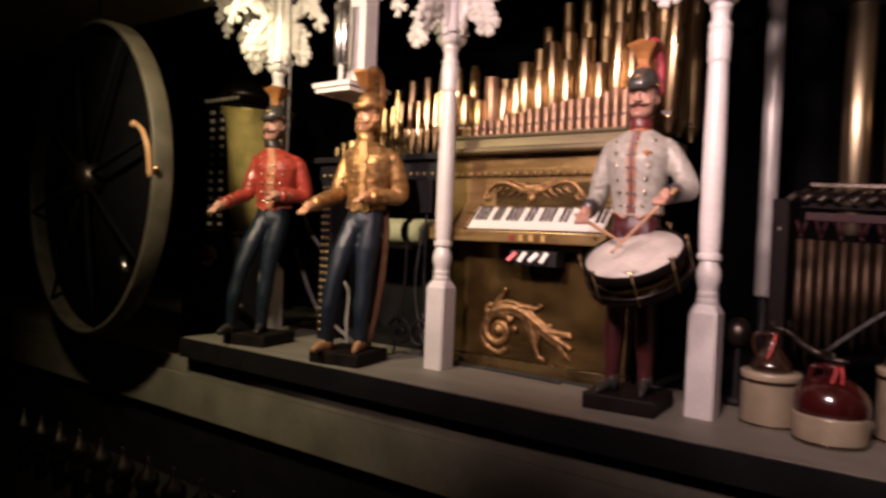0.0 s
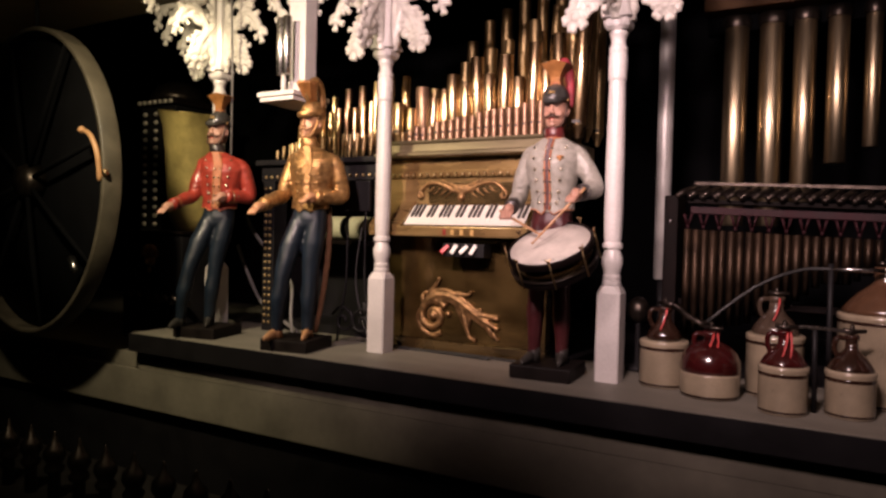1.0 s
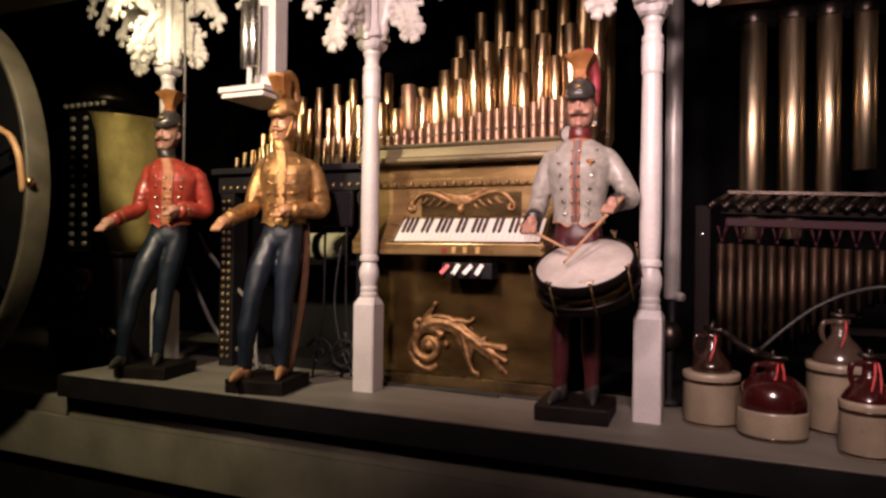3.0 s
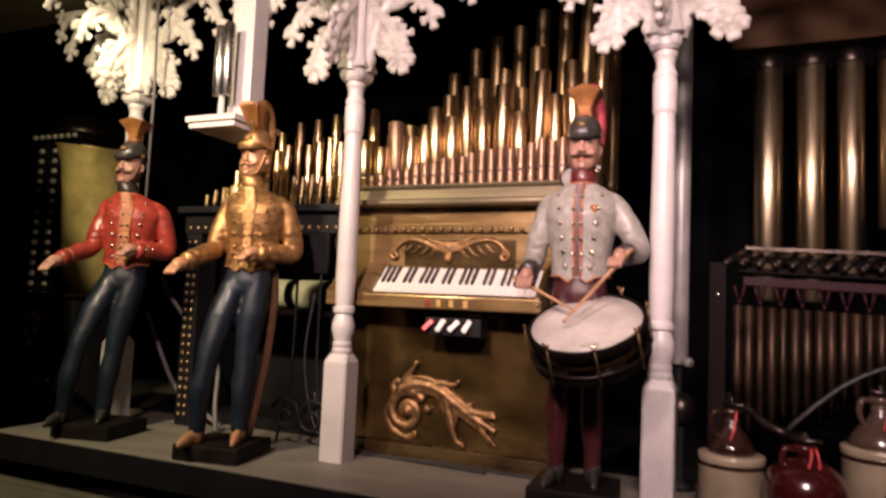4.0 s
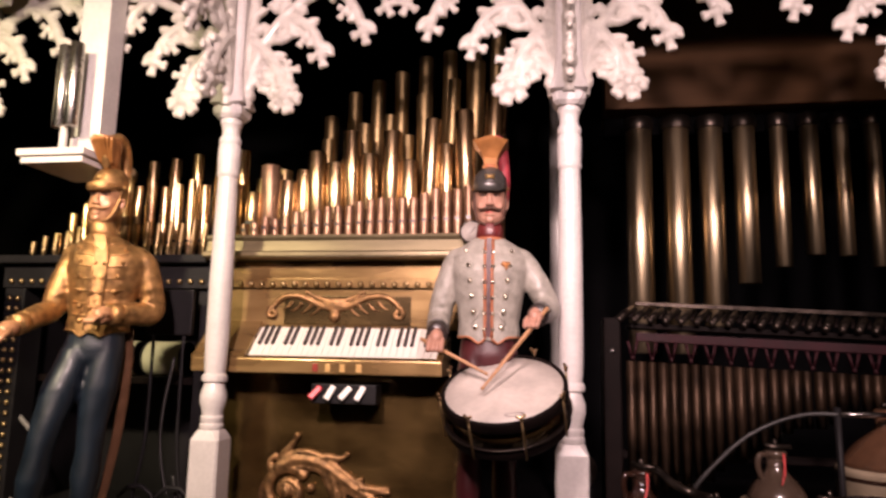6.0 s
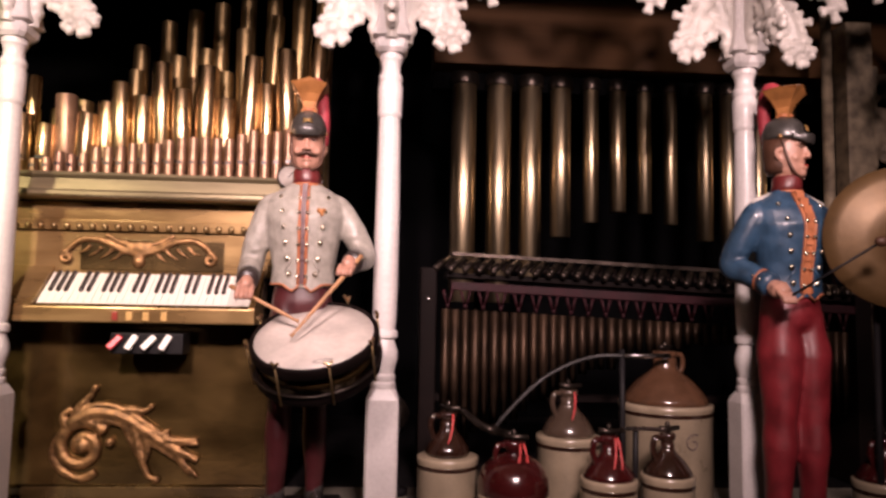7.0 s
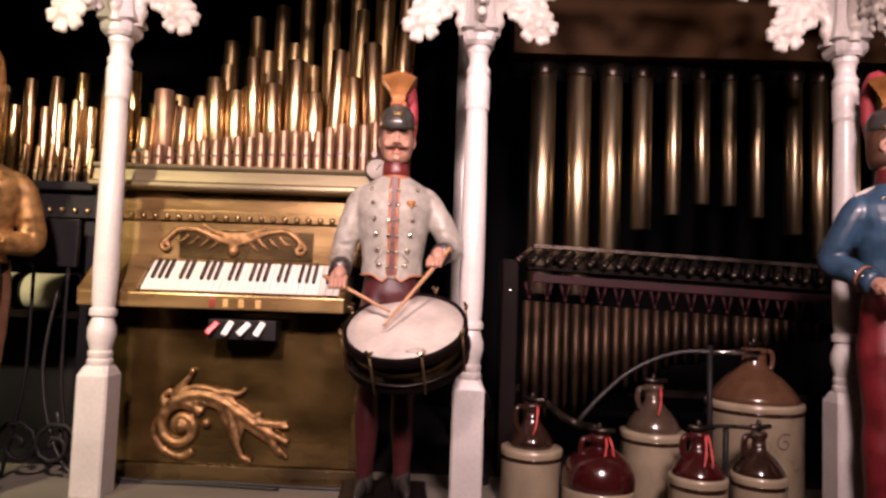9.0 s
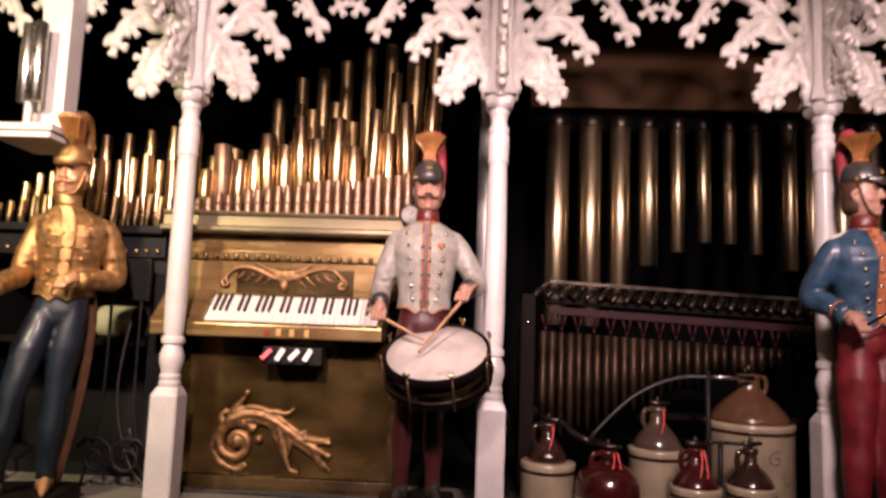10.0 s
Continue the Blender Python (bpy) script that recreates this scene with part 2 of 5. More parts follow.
def smooth_line(pts, radii, steps):
    """A Catmull-Rom line through the points, with its radii."""
    out, rad = [], []
    for i in range(len(pts) - 1):
        a, b, c, d = pts[max(i - 1, 0)], pts[i], pts[i + 1], pts[min(i + 2, len(pts) - 1)]
        for s in range(steps):
            t = s / steps
            out.append(0.5 * (2 * b + (c - a) * t + (2 * a - 5 * b + 4 * c - d) * t * t + (3 * b - a - 3 * c + d) * t**3))
            rad.append(radii[i] + (radii[i + 1] - radii[i]) * t)
    return out + [pts[-1]], rad + [radii[-1]]


def fused(shape, voxel, smooth=4, wrinkle=0.0, grain=(22, 22, 50)):
    """The vertices and faces of a shape whose overlapping forms are melted into one carved skin."""
    ob = new("carving", shape.mesh("carving"))
    md = ob.modifiers.new("melt", "REMESH")
    md.mode, md.voxel_size = "VOXEL", voxel
    md = ob.modifiers.new("ease", "SMOOTH")
    md.factor, md.iterations = 0.5, smooth
    me = bpy.data.meshes.new_from_object(ob.evaluated_get(bpy.context.evaluated_depsgraph_get()))
    verts = []
    for v in me.vertices:
        c = v.co.copy()
        if wrinkle:
            c += v.normal * wrinkle * (noise.noise(Vector((c.x * grain[0], c.y * grain[1], c.z * grain[2]))) + 0.5 * noise.noise(c * 9.0))
        verts.append(c)
    faces = [list(q.vertices) for q in me.polygons]
    bpy.data.objects.remove(ob)
    return verts, faces


def put(name, shape, material=None):
    me = shape.mesh(name)
    if material and not me.materials:
        me.materials.append(material)
    return new(name, me)


def part(name, shape, material, parent, label=""):
    """One mesh under a thing or under a part."""
    if material:
        shape.mats = [material if m is None else m for m in shape.mats]
    ob = put(name, shape)
    ob.parent = parent
    return tagged(ob, label) if label else ob


def thing(name, label, category, at=(0, 0, 0), turn=0.0, group="", kind=""):
    ob = new(name)
    ob.empty_display_size = 0.05
    ob.matrix_world = pose(*at, 0, 0, turn)
    return tagged(ob, label, category, group, kind)


def block(name, lo, hi, material, bevel=0.0):
    s = Shape().box(lo, hi, material, bevel)
    return tagged(put(name, s), kind="structure")


S = 0.828  # the stage's height

# ---------------------------------------------------------------- structure
block("floor", (-7, -3, -0.1), (4, 5.2, 0), FLOORM)
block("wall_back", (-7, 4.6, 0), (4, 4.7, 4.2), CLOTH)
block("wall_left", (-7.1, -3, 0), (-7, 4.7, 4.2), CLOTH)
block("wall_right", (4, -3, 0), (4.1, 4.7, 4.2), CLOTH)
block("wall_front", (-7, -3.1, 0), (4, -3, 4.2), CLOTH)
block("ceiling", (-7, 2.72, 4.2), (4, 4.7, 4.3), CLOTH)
block("ceiling_canopy", (-7, -3, 2.82), (4, 2.72, 2.9), CEILM)
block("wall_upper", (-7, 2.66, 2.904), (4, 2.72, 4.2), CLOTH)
block("stage_platform", (-3.2, 2.213, S - 0.03), (4, 2.95, S), DECK, 0.004)
# rear deck coloured black, standing in for the dark behind and under the rack
block("stage_rear_shade", (-3.2, 2.952, S - 0.03), (4, 4.6, S - 0.002), BLACK)
block("stage_edge_trim", (-3.2, 2.196, S - 0.100), (4, 2.211, S - 0.002), BLACK)
block("stage_fascia", (-7, 2.262, 0.40), (4, 2.30, S - 0.214), FASCIA)
block("stage_apron", (-3.2, 2.262, S - 0.212), (4, 2.30, S - 0.031), FASCIA)
block("stage_plinth", (-7, 2.32, 0), (4, 2.36, 0.40), BLACK)
block("stage_wing", (-7, 2.29, S - 0.21), (-3.2, 4.6, S - 0.13), FASCIA)
block("ceiling_bulkhead", (-0.42, 3.46, 2.585), (4, 3.75, 4.2), BROWN, 0.004)

# ---------------------------------------------------------------- turned posts with carved brackets


def leafy(s, c, r, aim):
    """A flat carved leaf across the y axis: a broad lobed one, or a small three-lobed club; aim in degrees."""
    p = Vector(c)
    broad = r > 0.043
    r *= 1.22 if broad else 1.12
    s.ball(p, (r * 0.48, r * 0.46, r * 0.48), CREAM, 10, 6)
    lobes = ((0, 1.0), (60, 0.95), (-60, 0.95), (122, 0.85), (-122, 0.85)) if broad else ((0, 1.0), (84, 0.9), (-84, 0.9))
    for off, k in lobes:
        a = math.radians(aim + off)
        d, e = Vector((math.cos(a), 0, math.sin(a))), Vector((-math.sin(a), 0, math.cos(a)))
        s.tube([p, p + d * r * 0.5 * k, p + d * r * 0.95 * k], [r * 0.34, r * 0.32, r * 0.34], CREAM, 8, None, 0.75, 2)
        for g in (-1, 1):
            s.ball(p + d * r * 0.93 * k + e * g * r * 0.17, (r * 0.25, r * 0.26, r * 0.25), CREAM, 8, 6)
        s.ball(p + d * r * 0.55 * k - Vector((0, r * 0.24, 0)), (r * 0.12, r * 0.14, r * 0.12), CREAM, 8, 6)


def bracket_shape():
    """A pierced scroll bracket in the xz plane, growing along +x from the post, z from the abacus."""
    s = Shape()

    def bar(pts, r0, r1):
        r0, r1 = r0 * 1.12, r1 * 1.12
        s.tube([(x, 0, z) for x, z in pts], [r0 + (r1 - r0) * i / (len(pts) - 1) for i in range(len(pts))], CREAM, 8, None, 0.95, 5)
        line, rad = smooth_line([Vector((x, 0, z)) for x, z in pts], [r0] * len(pts), 4)
        for i in range(2, len(line) - 1, 3):
            d = (line[i + 1] - line[i - 1]).normalized()
            off = Vector((-d.z, 0, d.x)) * (1 if i % 2 else -1)
            s.tube([line[i], line[i] + off * r0 * 1.2 + d * r0 * 0.5, line[i] + off * r0 * 1.7 + d * r0 * 1.2], [r0 * 0.85, r0 * 0.75, r0 * 0.6], CREAM, 7, None, 1.0, 2)

    bar([(0.045, -0.01), (0.05, 0.18), (0.06, 0.34), (0.07, 0.5)], 0.020, 0.018)
    bar([(0.05, 0.06), (0.10, 0.22), (0.21, 0.36), (0.36, 0.43), (0.53, 0.44)], 0.021, 0.015)
    bar([(0.06, 0.24), (0.115, 0.19), (0.16, 0.12), (0.176, 0.062)], 0.024, 0.020)
    leafy(s, (0.186, 0, 0.034), 0.048, -72)
    leafy(s, (0.125, 0, 0.105), 0.044, -110)
    leafy(s, (0.195, 0, 0.125), 0.036, 10)
    leafy(s, (0.105, 0, 0.225), 0.036, -60)
    bar([(0.16, 0.31), (0.24, 0.30), (0.29, 0.25), (0.306, 0.205)], 0.020, 0.017)
    leafy(s, (0.312, 0, 0.182), 0.042, -75)
    leafy(s, (0.255, 0, 0.245), 0.034, -130)
    bar([(0.30, 0.42), (0.38, 0.40), (0.435, 0.33), (0.455, 0.275)], 0.019, 0.016)
    leafy(s, (0.462, 0, 0.255), 0.040, -75)
    leafy(s, (0.395, 0, 0.335), 0.030, -130)
    bar([(0.44, 0.44), (0.51, 0.41), (0.535, 0.37)], 0.017, 0.015)
    leafy(s, (0.54, 0, 0.345), 0.036, -60)
    leafy(s, (0.555, 0, 0.44), 0.030, 10)
    bar([(0.06, 0.42), (0.13, 0.45), (0.18, 0.40), (0.15, 0.35), (0.115, 0.38)], 0.018, 0.012)
    bar([(0.09, 0.30), (0.15, 0.24), (0.20, 0.26), (0.19, 0.30)], 0.016, 0.012)
    for x, z in ((0.06, 0.04), (0.06, 0.12), (0.075, 0.28)):
        s.ball((x, 0, z), (0.021, 0.024, 0.024), CREAM, 8, 5)
    return s


SHAFT = [(0.037, 0.395), (0.0385, 0.40), (0.0385, 0.412), (0.034, 0.418), (0.037, 0.424), (0.037, 0.436), (0.033, 0.442), (0.036, 0.46), (0.043, 0.485),
         (0.0425, 0.51), (0.034, 0.535), (0.031, 0.545), (0.040, 0.55), (0.0415, 0.56), (0.040, 0.57), (0.033, 0.576), (0.036, 0.60), (0.0385, 0.70), (0.038, 0.90),
         (0.034, 1.20), (0.0325, 1.235), (0.0375, 1.245), (0.0385, 1.252), (0.0365, 1.258), (0.0385, 1.30), (0.0385, 1.34), (0.034, 1.352), (0.0375, 1.36), (0.0375, 1.372),
         (0.030, 1.385), (0.029, 1.40), (0.033, 1.42), (0.037, 1.425), (0.037, 1.44), (0.034, 1.445)]
BRACKET_MESH = Shape().add(*fused(bracket_shape(), 0.0045, 1), CREAM).mesh("bracket")


def post(x, y, top=True, rear=False):
    t = thing("turned_post", "white-painted turned wooden post with carved scroll brackets", "post", (x, y, S), group="posts along the stage")
    s = Shape()
    h = 0.049
    ring = lambda a, c: [(-a + c, -a), (a - c, -a), (a, -a + c), (a, a - c), (a - c, a), (-a + c, a), (-a, a - c), (-a, -a + c)]  # noqa: E731
    s.rings([[(p, q, z) for p, q in ring(a, c)] for a, c, z in ((h, 0.006, 0), (h, 0.006, 0.365), (0.042, 0.012, 0.385), (0.037, 0.016, 0.396))], WHITE, False)
    part("base", s, None, t)
    shaft = part("shaft", Shape().lathe(SHAFT, WHITE, 32), None, t)
    sharp = {i for i in range(1, len(SHAFT) - 1) if (Vector(SHAFT[i]) - Vector(SHAFT[i - 1])).angle(Vector(SHAFT[i + 1]) - Vector(SHAFT[i])) > 0.5}
    for e in shaft.data.edges:
        i, j = e.vertices
        if i // 32 == j // 32 and i // 32 in sharp:
            e.use_edge_sharp = True
    s = Shape()
    s.rings([[(p, q, z) for p, q in ring(a, c)] for a, c, z in ((0.040, 0.012, 1.443), (0.050, 0.014, 1.456), (0.052, 0.012, 1.470), (0.052, 0.012, 1.478), (0.045, 0.01, 1.481), (0.045, 0.01, 1.486), (0.060, 0.008, 1.492), (0.059, 0.008, 1.500), (0.049, 0.008, 1.535), (0.043, 0.008, 1.59), (0.041, 0.008, 1.66), (0.041, 0.008, 1.99))], WHITE, False)
    part("capital", s, None, t)
    for a in (0, 180, 270):
        b = new("bracket", BRACKET_MESH)
        b.parent, b.matrix_local = t, pose(0, 0, 1.49, 0, 0, a)
        tagged(b, "cream carved scroll bracket with leafy drops")
    return t


for px in (-2.912, -1.756, -0.600, 0.561, 1.72):
    post(px, 2.557)


def wpart(name, shape, material, parent, label=""):
    """A part whose shape is given in the world's metres."""
    ob = part(name, shape, material, parent, label)
    ob.matrix_parent_inverse = parent.matrix_world.inverted()
    return ob


def shared(name, first, parent, m):
    """One more piece on the same mesh, under the same parent."""
    ob = new(name, first.data)
    ob.parent = parent
    ob.matrix_parent_inverse = first.matrix_parent_inverse
    ob.matrix_basis = m
    return ob


# ---------------------------------------------------------------- the organ case with its keyboard
case = thing("keyboard_organ", "gold-bronzed upright organ case with a short keyboard", "organ", (-1.43, 2.75, S))
X0, X1 = -1.87, -0.955
wpart("lower_panel", Shape().box((X0 + 0.03, 2.752, S + 0.055), (X1 - 0.03, 2.80, 1.405), PANEL, 0.003), None, case, "dark bronze lower panel with a carved scroll")
wpart("toe_board", Shape().box((X0, 2.735, S), (X1, 2.81, S + 0.053), PIANODK, 0.004), None, case)
for a in (X0, X1 - 0.03):
    wpart("stile", Shape().box((a, 2.742, S + 0.055), (a + 0.028, 2.81, 1.402), PIANODK, 0.004), None, case)
wpart("keybed", Shape().box((X0, 2.602, 1.408), (X1 - 0.05, 2.80, 1.456), PIANO, 0.005), None, case)
# key slope: from the front edge up to the fall
FRONT, BACK = Vector((0, 2.628, 1.466)), Vector((0, 2.729, 1.564))
ALONG = (BACK - FRONT).normalized()
NORMAL = Vector((1, 0, 0)).cross(ALONG)
KEYM = Matrix(((1, ALONG.x, NORMAL.x, 0), (0, ALONG.y, NORMAL.y, 0), (0, ALONG.z, NORMAL.z, 0), (0, 0, 0, 1)))
LONG = (BACK - FRONT).length


def wedge(x0, x1):
    s = Shape()
    prof = [(2.602, 1.456), (2.602, 1.462), (2.625, 1.478), (2.735, 1.585), (2.79, 1.585), (2.79, 1.456)]
    n = len(prof)
    v = [(x0, *p) for p in prof] + [(x1, *p) for p in prof]
    f = [list(range(n)), [n + i for i in range(n)][::-1]] + [[i, n + i, n + (i + 1) % n, (i + 1) % n] for i in range(n)]
    return s.add(v, f, PIANO, False)


wpart("key_cheek", wedge(X0, -1.681), None, case, "gilded wooden cheek beside the keys")
wpart("key_cheek", wedge(-1.025, X1 - 0.05), None, case, "gilded wooden cheek beside the keys")
wpart("key_bed_board", Shape().box((-1.68, 2.63, 1.4565), (-1.026, 2.76, 1.464), PIANODK), None, case)
WK, NKEYS = 0.0233, 28
white = Shape().box((0.0006, 0, -0.010), (WK - 0.0006, LONG, 0.0), IVORY, 0.0015)
first_w = first_b = None
black = Shape()
bw = 0.0062
black.rings([[(-bw, 0.050, -0.002), (bw, 0.050, -0.002), (bw, LONG, -0.002), (-bw, LONG, -0.002)],
             [(-bw * 0.85, 0.056, 0.009), (bw * 0.85, 0.056, 0.009), (bw * 0.85, LONG, 0.009), (-bw * 0.85, LONG, 0.009)]], EBONY, False)
for i in range(NKEYS):
    m = Matrix.Translation(Vector((-1.678 + i * WK, 0, 0)) + FRONT) @ KEYM
    if not first_w:
        first_w = wpart("white_key", white, None, case)
        first_w.matrix_basis = m
    else:
        shared("white_key", first_w, case, m)
    if (i + 3) % 7 not in (2, 6) and i < NKEYS - 1:
        m = Matrix.Translation(Vector((-1.678 + (i + 1) * WK, 0, 0)) + FRONT) @ KEYM
        if not first_b:
            first_b = wpart("black_key", black, None, case)
            first_b.matrix_basis = m
        else:
            shared("black_key", first_b, case, m)
wpart("music_panel", Shape().box((X0, 2.742, 1.56), (X1, 2.80, 1.702), PIANO, 0.002), None, case)
wpart("music_panel_inset", Shape().box((-1.60, 2.736, 1.575), (-1.14, 2.741, 1.675), PIANODK, 0.002), None, case)
rail = wpart("bead_rail", Shape().box((X0, 2.727, 1.703), (X1, 2.80, 1.738), PIANO, 0.004), None, case)
bead = Shape().ball((0, 0, 0), (0.0105, 0.010, 0.0105), DIMBRASS, 10, 6)
first_bead = None


def bead_at(x, y, z, parent):
    global first_bead
    m = pose(x, y, z)
    if first_bead is None:
        first_bead = part("bead", bead, None, parent)
        first_bead.matrix_parent_inverse = parent.matrix_world.inverted()
        first_bead.matrix_basis = m
        return first_bead
    ob = new("bead", first_bead.data)
    ob.parent, ob.matrix_parent_inverse, ob.matrix_basis = parent, parent.matrix_world.inverted(), m
    return ob


for i in range(22):
    bead_at(-1.845 + i * 0.0405, 2.722, 1.716, case)
wpart("frieze", Shape().box((X0, 2.742, 1.739), (X1, 2.80, 1.80), PIANO, 0.002), None, case)


def bar_profile(prof, x0, x1, m):
    n = len(prof)
    s = Shape()
    v = [(x0, *p) for p in prof] + [(x1, *p) for p in prof]
    return s.add(v, [list(range(n)), [n + i for i in range(n)][::-1]] + [[i, n + i, n + (i + 1) % n, (i + 1) % n] for i in range(n)], m, False)


LID = [(2.80, 1.802), (2.70, 1.802), (2.672, 1.806), (2.664, 1.812), (2.664, 1.822), (2.672, 1.828), (2.69, 1.832), (2.70, 1.870), (2.688, 1.874), (2.684, 1.880), (2.688, 1.889), (3.30, 1.890), (3.30, 1.802)]
wpart("lid", bar_profile(LID, X0 - 0.02, X1 + 0.03, LIDM), None, case, "bronzed moulded lid under the pipes")


def tube2(s, pts, r0, r1, y, m, flat=0.7, steps=6, seg=8, swell=None):
    rad = swell or [r0 + (r1 - r0) * i / (len(pts) - 1) for i in range(len(pts))]
    s.tube([(x, y, z) for x, z in pts], rad, m, seg, None, flat, steps)


def spiral(cx, cz, r, turns, start, n=18, sense=1):
    return [(cx + r * (1 - 0.86 * i / n) * math.cos(start + sense * 2 * math.pi * turns * i / n), cz + r * (1 - 0.86 * i / n) * math.sin(start + sense * 2 * math.pi * turns * i / n)) for i in range(n + 1)]


# large acanthus scroll on the lower panel
s = Shape()
Y = 2.745
tube2(s, spiral(-1.562, 1.006, 0.085, 1.6, math.radians(35), 18, 1), 0.023, 0.014, Y, GILT, 0.8, 3)
s.ball((-1.560, Y - 0.006, 1.006), (0.024, 0.018, 0.024), GILT)
for w, off in ((0.020, 0.0), (0.013, 0.024), (0.013, -0.024)):
    tube2(s, [(-1.60, 1.075 + off * 0.5), (-1.53, 1.112 + off), (-1.45, 1.105 + off), (-1.37, 1.060 + off), (-1.30, 1.015 + off), (-1.235, 0.985 + off * 1.4), (-1.195, 0.965 + off * 2.2)], w, w * 0.6, Y - 0.006, GILT, 0.8)
tube2(s, [(-1.61, 1.06), (-1.645, 1.02), (-1.65, 0.97), (-1.615, 0.925), (-1.56, 0.905), (-1.515, 0.925)], 0.012, 0.016, Y, GILT)
for pts in ([(-1.61, 1.07), (-1.625, 1.10), (-1.60, 1.13)], [(-1.59, 1.09), (-1.575, 1.13), (-1.545, 1.165), (-1.53, 1.19)], [(-1.47, 1.11), (-1.42, 1.125), (-1.375, 1.12), (-1.35, 1.135)],
            [(-1.40, 1.07), (-1.385, 1.01), (-1.37, 0.96), (-1.35, 0.915), (-1.325, 0.905)], [(-1.43, 1.08), (-1.41, 1.03), (-1.385, 0.975)], [(-1.375, 1.055), (-1.355, 1.01), (-1.36, 0.965)], [(-1.345, 1.04), (-1.315, 1.045), (-1.29, 1.06)], [(-1.30, 1.03), (-1.25, 1.025), (-1.20, 1.03)], [(-1.27, 1.0), (-1.24, 0.95), (-1.22, 0.92)]):
    tube2(s, pts, 0.018, 0.008, Y - 0.004, GILT, 0.75)
for x, z, r in ((-1.325, 0.903, 0.014), (-1.475, 1.02, 0.017), (-1.53, 1.193, 0.012), (-1.35, 1.137, 0.010), (-1.50, 1.06, 0.016)):
    s.ball((x, Y - 0.004, z), (r, r * 0.8, r), GILT)
wpart("acanthus_scroll", Shape().add(*fused(s, 0.0042, 2, 0.0012, (60, 60, 60)), GILT), None, case, "gilt carved acanthus scroll")
# winged crest over the keys
s = Shape()
Y = 2.733
cx, cz = -1.413, 1.626
for d in (-1, 1):
    tube2(s, [(cx, cz + 0.0), (cx + d * 0.06, cz + 0.018), (cx + d * 0.12, cz + 0.045), (cx + d * 0.18, cz + 0.048), (cx + d * 0.22, cz + 0.022), (cx + d * 0.235, cz - 0.01)], 0.012, 0.010, Y, GILT)
    tube2(s, spiral(cx + d * 0.228, cz - 0.012, 0.022, 1.1, 1.3 if d > 0 else 1.8, 10, -d), 0.009, 0.006, Y - 0.003, GILT, 0.8, 3)
    tube2(s, [(cx + d * 0.02, cz + 0.03), (cx + d * 0.07, cz + 0.045), (cx + d * 0.11, cz + 0.066)], 0.012, 0.006, Y, GILT)
    for k in range(4):
        x = 0.05 + 0.035 * k
        tube2(s, [(cx + d * x, cz + 0.012 + 0.006 * k), (cx + d * (x + 0.02), cz - 0.008 + 0.006 * k), (cx + d * (x + 0.042), cz - 0.022 + 0.008 * k)], 0.008, 0.003, Y, GILT)
s.ball((cx, Y, cz - 0.022), (0.022, 0.016, 0.022), GILT)
s.ball((cx, Y, cz + 0.02), (0.055, 0.010, 0.026), GILT)
wpart("crest", Shape().add(*fused(s, 0.0034, 1), GILT), None, case, "gilt carved winged crest")
# stop switches under the keybed
box_sw = wpart("switch_box", Shape().box((-1.445, 2.62, 1.312), (-1.225, 2.70, 1.376), BLACK, 0.004), None, case, "black switch box")
for i, m in enumerate((REDKNOB, WHITEKNOB, WHITEKNOB, WHITEKNOB)):
    sw = Shape().box((-0.010, -0.012, -0.026), (0.010, 0.0, 0.026), m, 0.004)
    ob = part("switch", sw, None, box_sw, "red switch tab" if not i else "white switch tab")
    ob.matrix_parent_inverse = box_sw.matrix_world.inverted()
    ob.matrix_basis = pose(-1.428 + i * 0.051, 2.612, 1.346, -25, 38 if i in (0, 2) else 24, 0)
# coloured patches on the key rail, painted in as reflections of the switches
for x in (-1.428, -1.385, -1.335, -1.28):
    s = Shape().box((x - 0.009, 2.598, 1.415), (x + 0.009, 2.6025, 1.442), REDCOAT if x < -1.42 else EMBLEM, 0.001)
    wpart("switch_reflection", s, None, case, "small coloured patch painted as a switch reflection on the key rail")

# ---------------------------------------------------------------- the open bay beside it
bay = thing("roll_cabinet", "dark open music-roll cabinet with brass-studded frame", "cabinet", (-2.3, 2.9, S))
B0, B1 = -2.735, -1.895
wpart("left_post", Shape().box((B0, 2.74, S), (B0 + 0.085, 2.85, 1.70), BLACK, 0.004), None, bay)
wpart("right_post", Shape().box((B1 - 0.05, 2.76, S), (B1, 2.85, 1.70), BLACK, 0.004), None, bay)
wpart("top_rail", Shape().box((B0 - 0.01, 2.735, 1.70), (B1, 2.85, 1.79), BLACK, 0.004), None, bay)
wpart("top_board", Shape().box((B0 - 0.03, 2.70, 1.791), (B1, 3.30, 1.822), BLACK, 0.006), None, bay)
wpart("back_board", Shape().box((B0, 3.22, S), (B1, 3.25, 1.789), BLACK), None, bay)
wpart("side_board", Shape().box((B0, 2.851, S), (B0 + 0.02, 3.219, 1.70), BLACK), None, bay)
wpart("shelf", Shape().box((B0 + 0.021, 2.87, 1.345), (B1 - 0.002, 3.21, 1.372), DARKWOOD, 0.003), None, bay)
wpart("floor_board", Shape().box((B0 + 0.021, 2.87, S), (B1 - 0.002, 3.21, S + 0.05), BLACK), None, bay)
for i in range(21):
    for x in (B0 + 0.026, B0 + 0.060):
        bead_at(x, 2.736, 1.66 - i * 0.039, bay)
for i in range(19):
    bead_at(B0 + 0.03 + i * 0.0435, 2.731, 1.725, bay)
